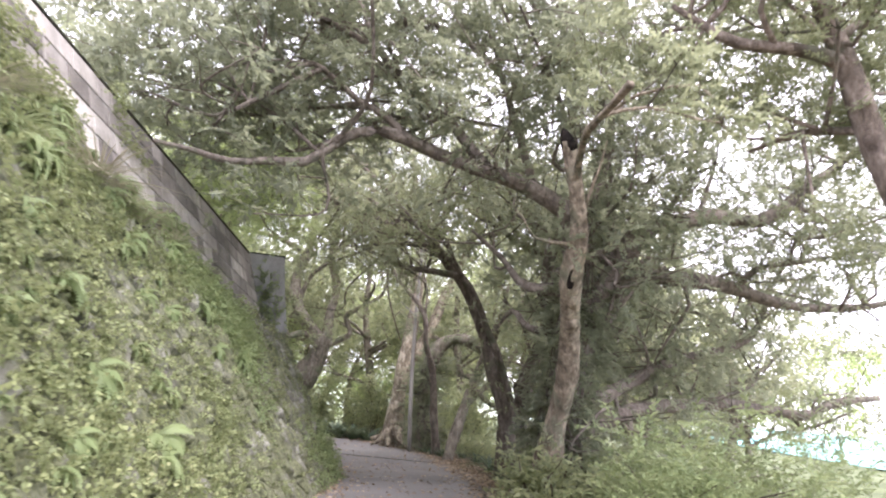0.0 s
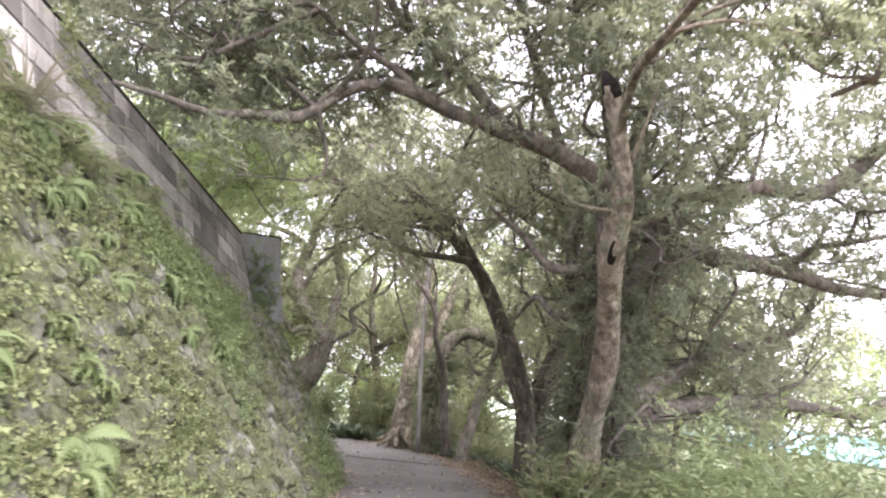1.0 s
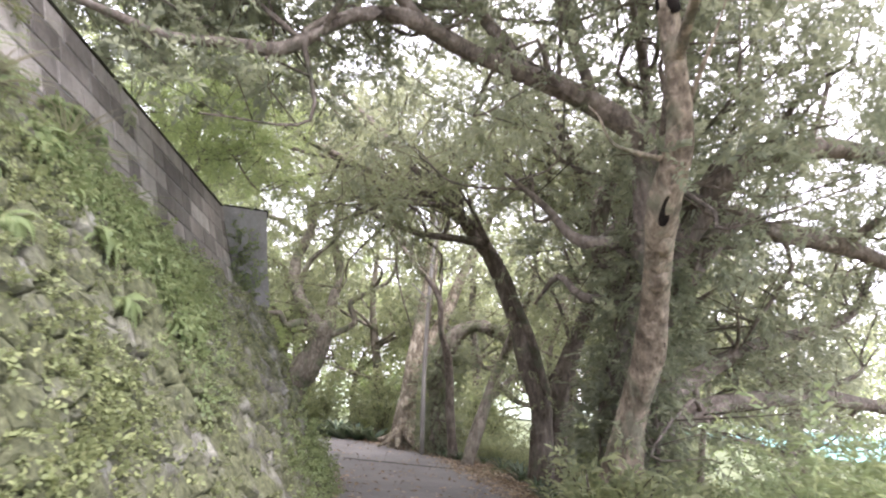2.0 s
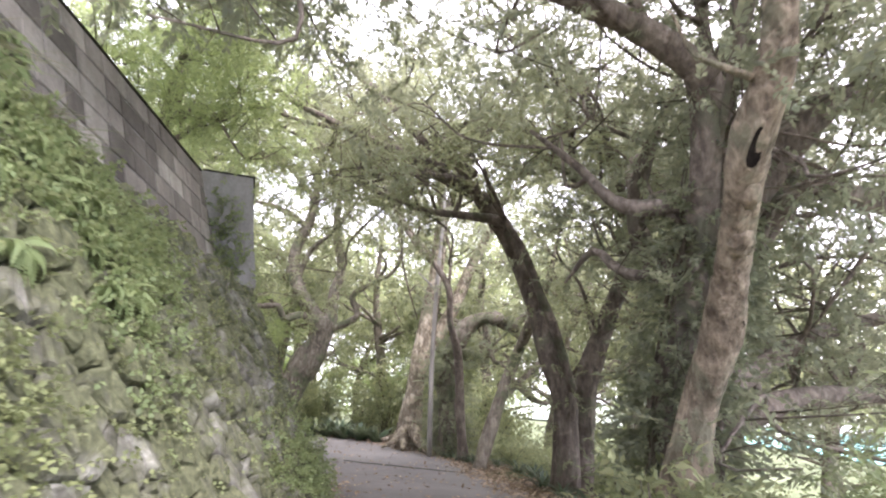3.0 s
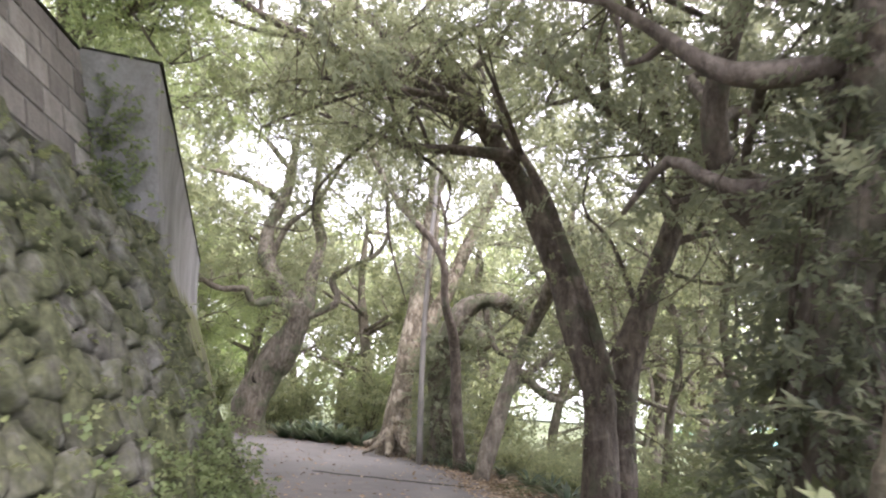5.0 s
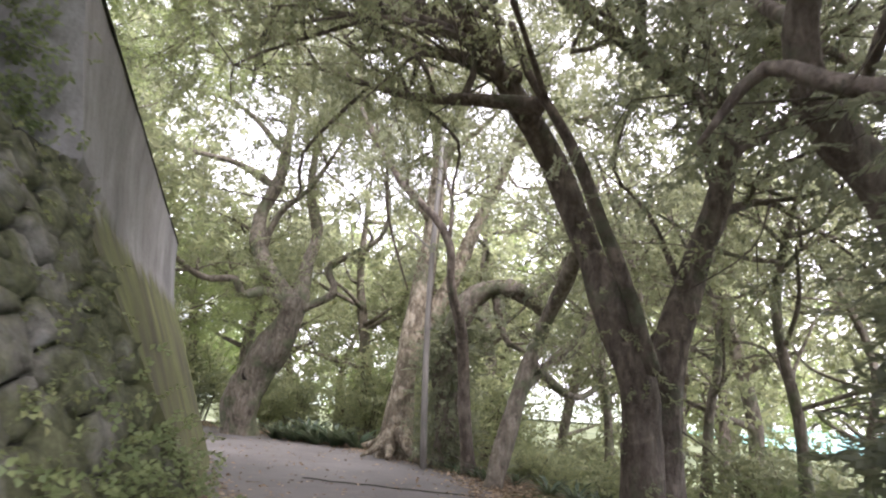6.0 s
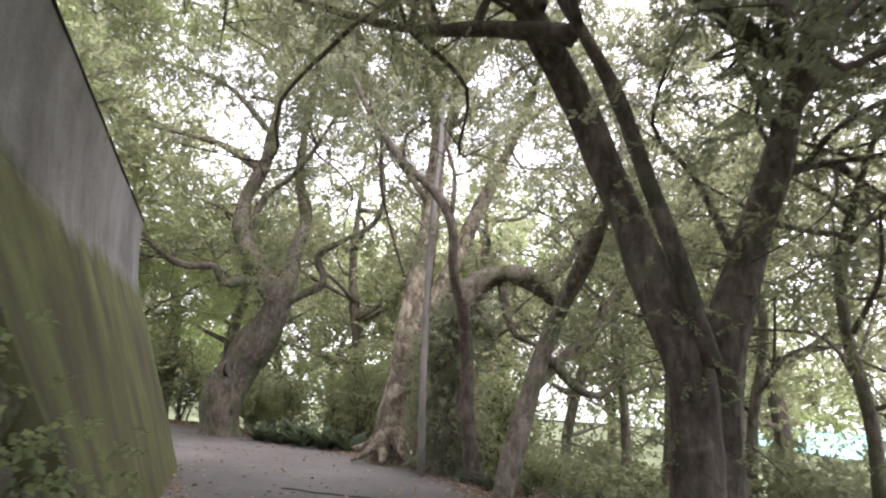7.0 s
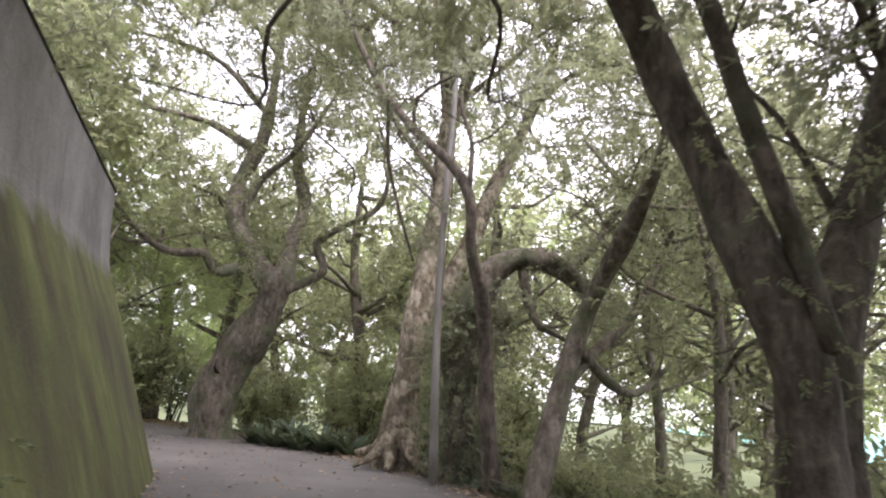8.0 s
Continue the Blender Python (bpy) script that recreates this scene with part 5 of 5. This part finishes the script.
# ---- woods behind ----
def wood_tree(name, label, seed, height, leaf, twigs, size, group, radius=3.2, girth=0.3):
    rng = np.random.default_rng(seed)
    limbs = [([(0, 0, -0.6, girth), (rng.normal(0, .25), rng.normal(0, .25), height * 0.25, girth * 0.75), (rng.normal(0, .5), rng.normal(0, .5), height * 0.55, girth * 0.55), (rng.normal(0, .7), rng.normal(0, .7), height * 0.95, girth * 0.15)], 2.2)]
    trunk = np.array([p[:3] for p in limbs[0][0]])
    for k in range(9):
        h = height * rng.uniform(0.22, 0.75)
        p = np.array([np.interp(h, trunk[:, 2], trunk[:, i]) for i in range(2)] + [h])
        a = k * 2.4 + rng.normal(0, 0.3)
        L = radius * rng.uniform(0.7, 1.1) * (1.1 - 0.4 * h / height)
        d = np.array([math.cos(a), math.sin(a), rng.uniform(0.15, 0.6)])
        q = p + d * L * 0.5 + rng.normal(0, 0.25, 3)
        e = p + d * L + rng.normal(0, 0.3, 3) + (0, 0, 0.2)
        limbs.append(([(*p, girth * 0.35), (*q, girth * 0.24), (*e, .02)], 1.4))
    root = tree(name, (0, 0, 0), label, limbs, BARK_GREY, leaf, twigs, seed, kid_tubes=False, per_limb=6, length=1.8, sprays=3, size=size, flare=0.4, start=0.25)
    return tagged(root, group=group)


wood_a = wood_tree("woodland_tree", "spreading evergreen tree in the woods behind the lane", 31, 12.5, LEAF_UNDER, WOOD, 1.8, "woodland trees")
wood_b = wood_tree("woodland_tree", "broad evergreen tree in the woods behind the lane", 32, 10.5, LEAF_MID, WOOD, 1.8, "woodland trees")
slim = wood_tree("slim_tree", "thin-stemmed tree on the slope below the lane", 33, 8.0, LEAF_MID, BUSH, 1.3, "slim trees on the slope", 2.2, 0.13)
spots_a = [(-15.0, 40.0), (-12.5, 41.5), (-4.0, 40.5), (1.5, 36.5), (5.5, 41.0), (-8.5, 45.5), (11.0, 37.0), (-13.0, 32.0), (-16.5, 28.5), (9.0, 30.5)]
spots_b = [(-9.0, 39.5), (-0.5, 41.5), (7.5, 33.5), (-11.5, 27.5), (12.5, 27.5), (3.5, 47.0), (16.0, 33.0), (-19.0, 32.0), (-6.0, 50.0), (-2.5, 46.5), (8.5, 47.0), (0.5, 53.0), (-11.5, 52.0), (13.0, 42.0)]
spots_c = [(4.6, 23.2), (7.2, 22.6), (4.2, 28.2), (5.2, 20.8), (3.9, 25.2), (6.4, 30.5)]
r = random.Random(6)
for proto, spots in ((wood_a, spots_a), (wood_b, spots_b), (slim, spots_c)):
    scatter(proto, spots, r.randint(0, 99), *((0.9, 1.2) if proto is slim else (0.9, 1.25)))

# Canopy of the woods further off: crowns of many small leaf sprays, too far to tell apart.
rng = np.random.default_rng(91)
where, ways = [], []
for k in range(44):
    a = rng.uniform(-0.62, 0.60)
    far_ = rng.uniform(50, 78)
    c = np.array([math.sin(a) * far_, math.cos(a) * far_, 0.0])
    if a > 0.40 and rng.random() < 0.7:
        continue
    top = rng.uniform(9, 19) * (0.6 if a > 0.3 else 1.0)
    for _ in range(6):
        e = c + np.array([*rng.normal(0, 2.6, 2), rng.uniform(0.12, 1.0) * top])
        m = 80
        d = outward(rng, m, 0.1)
        where.append(e + d * rng.uniform(0.5, 1.0, (m, 1)) ** 0.5 * np.array([2.6, 2.6, 1.6]))
        ways.append(d + rng.normal(0, 0.5, (m, 3)))
where, ways = np.concatenate(where), np.concatenate(ways)
FAR_SPRAY = [spray_shape(6, 1.0, 0.42, 0.2, 120 + k_, 1.2) for k_ in range(4)]
far_woods = foliage("far_woods", where, ways, rng.uniform(0.7, 1.2, len(where)), FAR_SPRAY, LEAF_LIGHT, None, "", 92)
tagged(far_woods, "pale green canopy of the woods further off", "woods", kind="stuff")

# ---- pieces of the wall, last ----
UP = np.array([-BATTER, 0, 1]) / math.hypot(BATTER, 1)


def on_face(y, s_, h):
    """Along the wall, up its slope and out from it."""
    z = -0.75 + s_ * UP[2]
    return np.array([wall_x(y, z), y, z]) + FERN_N * h


def clip(poly, a, b_):
    """The part of a polygon nearer to a than to b_."""
    mid, n_ = (a + b_) / 2, b_ - a
    res = []
    for i in range(len(poly)):
        p, q = poly[i], poly[(i + 1) % len(poly)]
        dp, dq = (p - mid).dot(n_), (q - mid).dot(n_)
        if dp <= 0:
            res.append(p)
        if dp * dq < 0:
            res.append(p + (q - p) * dp / (dp - dq))
    return res


rng = np.random.default_rng(51)


def slope_top(y):
    return (STONE_TOP + lift(y) + 0.75) / UP[2]



seeds = []
row, s0 = 0, 0.1
while s0 < slope_top(0.6) + 0.3:
    y = 0.3 + (row % 2) * 0.22
    while y < WALL_END + 0.4:
        step = rng.choice([0.18, 0.27, 0.38, 0.52])
        seeds.append((y + rng.normal(0, 0.06), s0 + rng.normal(0, 0.085)))
        y += step
    s0 += rng.uniform(0.2, 0.31)
    row += 1
seeds = np.array(seeds)
rest = Shape()
for c in seeds:
    if c[0] < 0.6 or c[0] > WALL_END - 0.02 or c[1] > slope_top(c[0]) - 0.02:
        continue
    poly = [c + np.array(q) for q in ((-0.6, -0.6), (0.6, -0.6), (0.6, 0.6), (-0.6, 0.6))]
    near = seeds[(np.abs(seeds - c).max(axis=1) < 1.0)]
    for o in near:
        if (o != c).any():
            poly = clip(poly, c, o)
    poly = [np.array((min(p[0], WALL_END + 0.02), min(p[1], slope_top(p[0])))) for p in poly]
    cut = []
    for i in range(len(poly)):
        p, q = poly[i], poly[(i + 1) % len(poly)]
        cut += [p * 0.9 + q * 0.1, p * 0.1 + q * 0.9]
    cut = np.array(cut)
    mid_ = cut.mean(axis=0)
    ext = np.linalg.norm(cut - mid_, axis=1).mean()
    shrink = max(0.5, 1 - 0.013 / ext)
    h = rng.uniform(0.02, 0.1)
    k = len(cut)
    tilt = rng.normal(0, 0.09, 2)
    rings = [(shrink, -0.1), (shrink * 0.98, 0.55 * h), (shrink * 0.8, h)]
    v = []
    for f_, hh in rings:
        for p in cut:
            q = mid_ + (p - mid_) * f_
            lump = (0.0 if hh < 0 else rng.normal(0, 0.016) + (p - mid_).dot(tilt) * f_)
            v.append(on_face(q[0], q[1], hh + lump))
    v.append(on_face(mid_[0], mid_[1], h))
    f = [(i * k + j, i * k + (j + 1) % k, (i + 1) * k + (j + 1) % k, (i + 1) * k + j) for i in range(2) for j in range(k)]
    f += [(2 * k + j, 2 * k + (j + 1) % k, 3 * k) for j in range(k)]
    v = np.array(v)
    if c[0] > 11.2:
        one = Shape()
        one.add(v, f)
        part("stone", one, STONE, wall)
    else:
        rest.add(v, f)
tagged(part("stone_rest", rest, STONE_MOSS, wall, smooth=False), kind="stuff")

# Parapet of weathered blocks above the stones.
P0 = STONE_TOP + 0.003


def slope_box(shape, y0, y1, z0, z1, deep, proud, bevel=0.012):
    def pt(y, z, h):
        z += lift(y)
        return np.array([parapet_x(y, z) + h, y, z])
    v = [pt(y0, z0, -deep), pt(y1, z0, -deep), pt(y1, z1, -deep), pt(y0, z1, -deep)]
    v += [pt(y0, z0, proud - bevel), pt(y1, z0, proud - bevel), pt(y1, z1, proud - bevel), pt(y0, z1, proud - bevel)]
    v += [pt(y0 + bevel, z0 + bevel, proud), pt(y1 - bevel, z0 + bevel, proud), pt(y1 - bevel, z1 - bevel, proud), pt(y0 + bevel, z1 - bevel, proud)]
    shape.add(v, [(8, 9, 10, 11), (0, 3, 2, 1)] + [(a + i, a + (i + 1) % 4, a + 4 + (i + 1) % 4, a + 4 + i) for a in (0, 4) for i in range(4)])


s = Shape()
slope_box(s, -9, 15.36, P0, WALL_TOP - 0.04, 0.5, 0.0)
parapet = tagged(part("parapet", s, MORTAR, smooth=False), "weathered concrete block parapet on top of the stone wall", "wall", kind="structure")
s = Shape()
slope_box(s, -9, 15.38, WALL_TOP - 0.038, WALL_TOP + 0.005, 0.55, 0.03)
part("coping", s, JOINT, parapet, "dark thin coping", False)
rng = np.random.default_rng(52)
courses = 6
ch = (WALL_TOP - 0.04 - P0) / courses
for c in range(courses):
    y = 1.0 + (c % 2) * 0.25
    while y < 15.3:
        e = min(y + rng.choice([0.36, 0.5, 0.62]), 15.35)
        one = Shape()
        slope_box(one, y + 0.009, e - 0.009, P0 + c * ch + 0.009, P0 + (c + 1) * ch - 0.009, 0.02, 0.014 + rng.uniform(-0.005, 0.006))
        part("block", one, BLOCK, parapet, smooth=False)
        y = e + 0.001
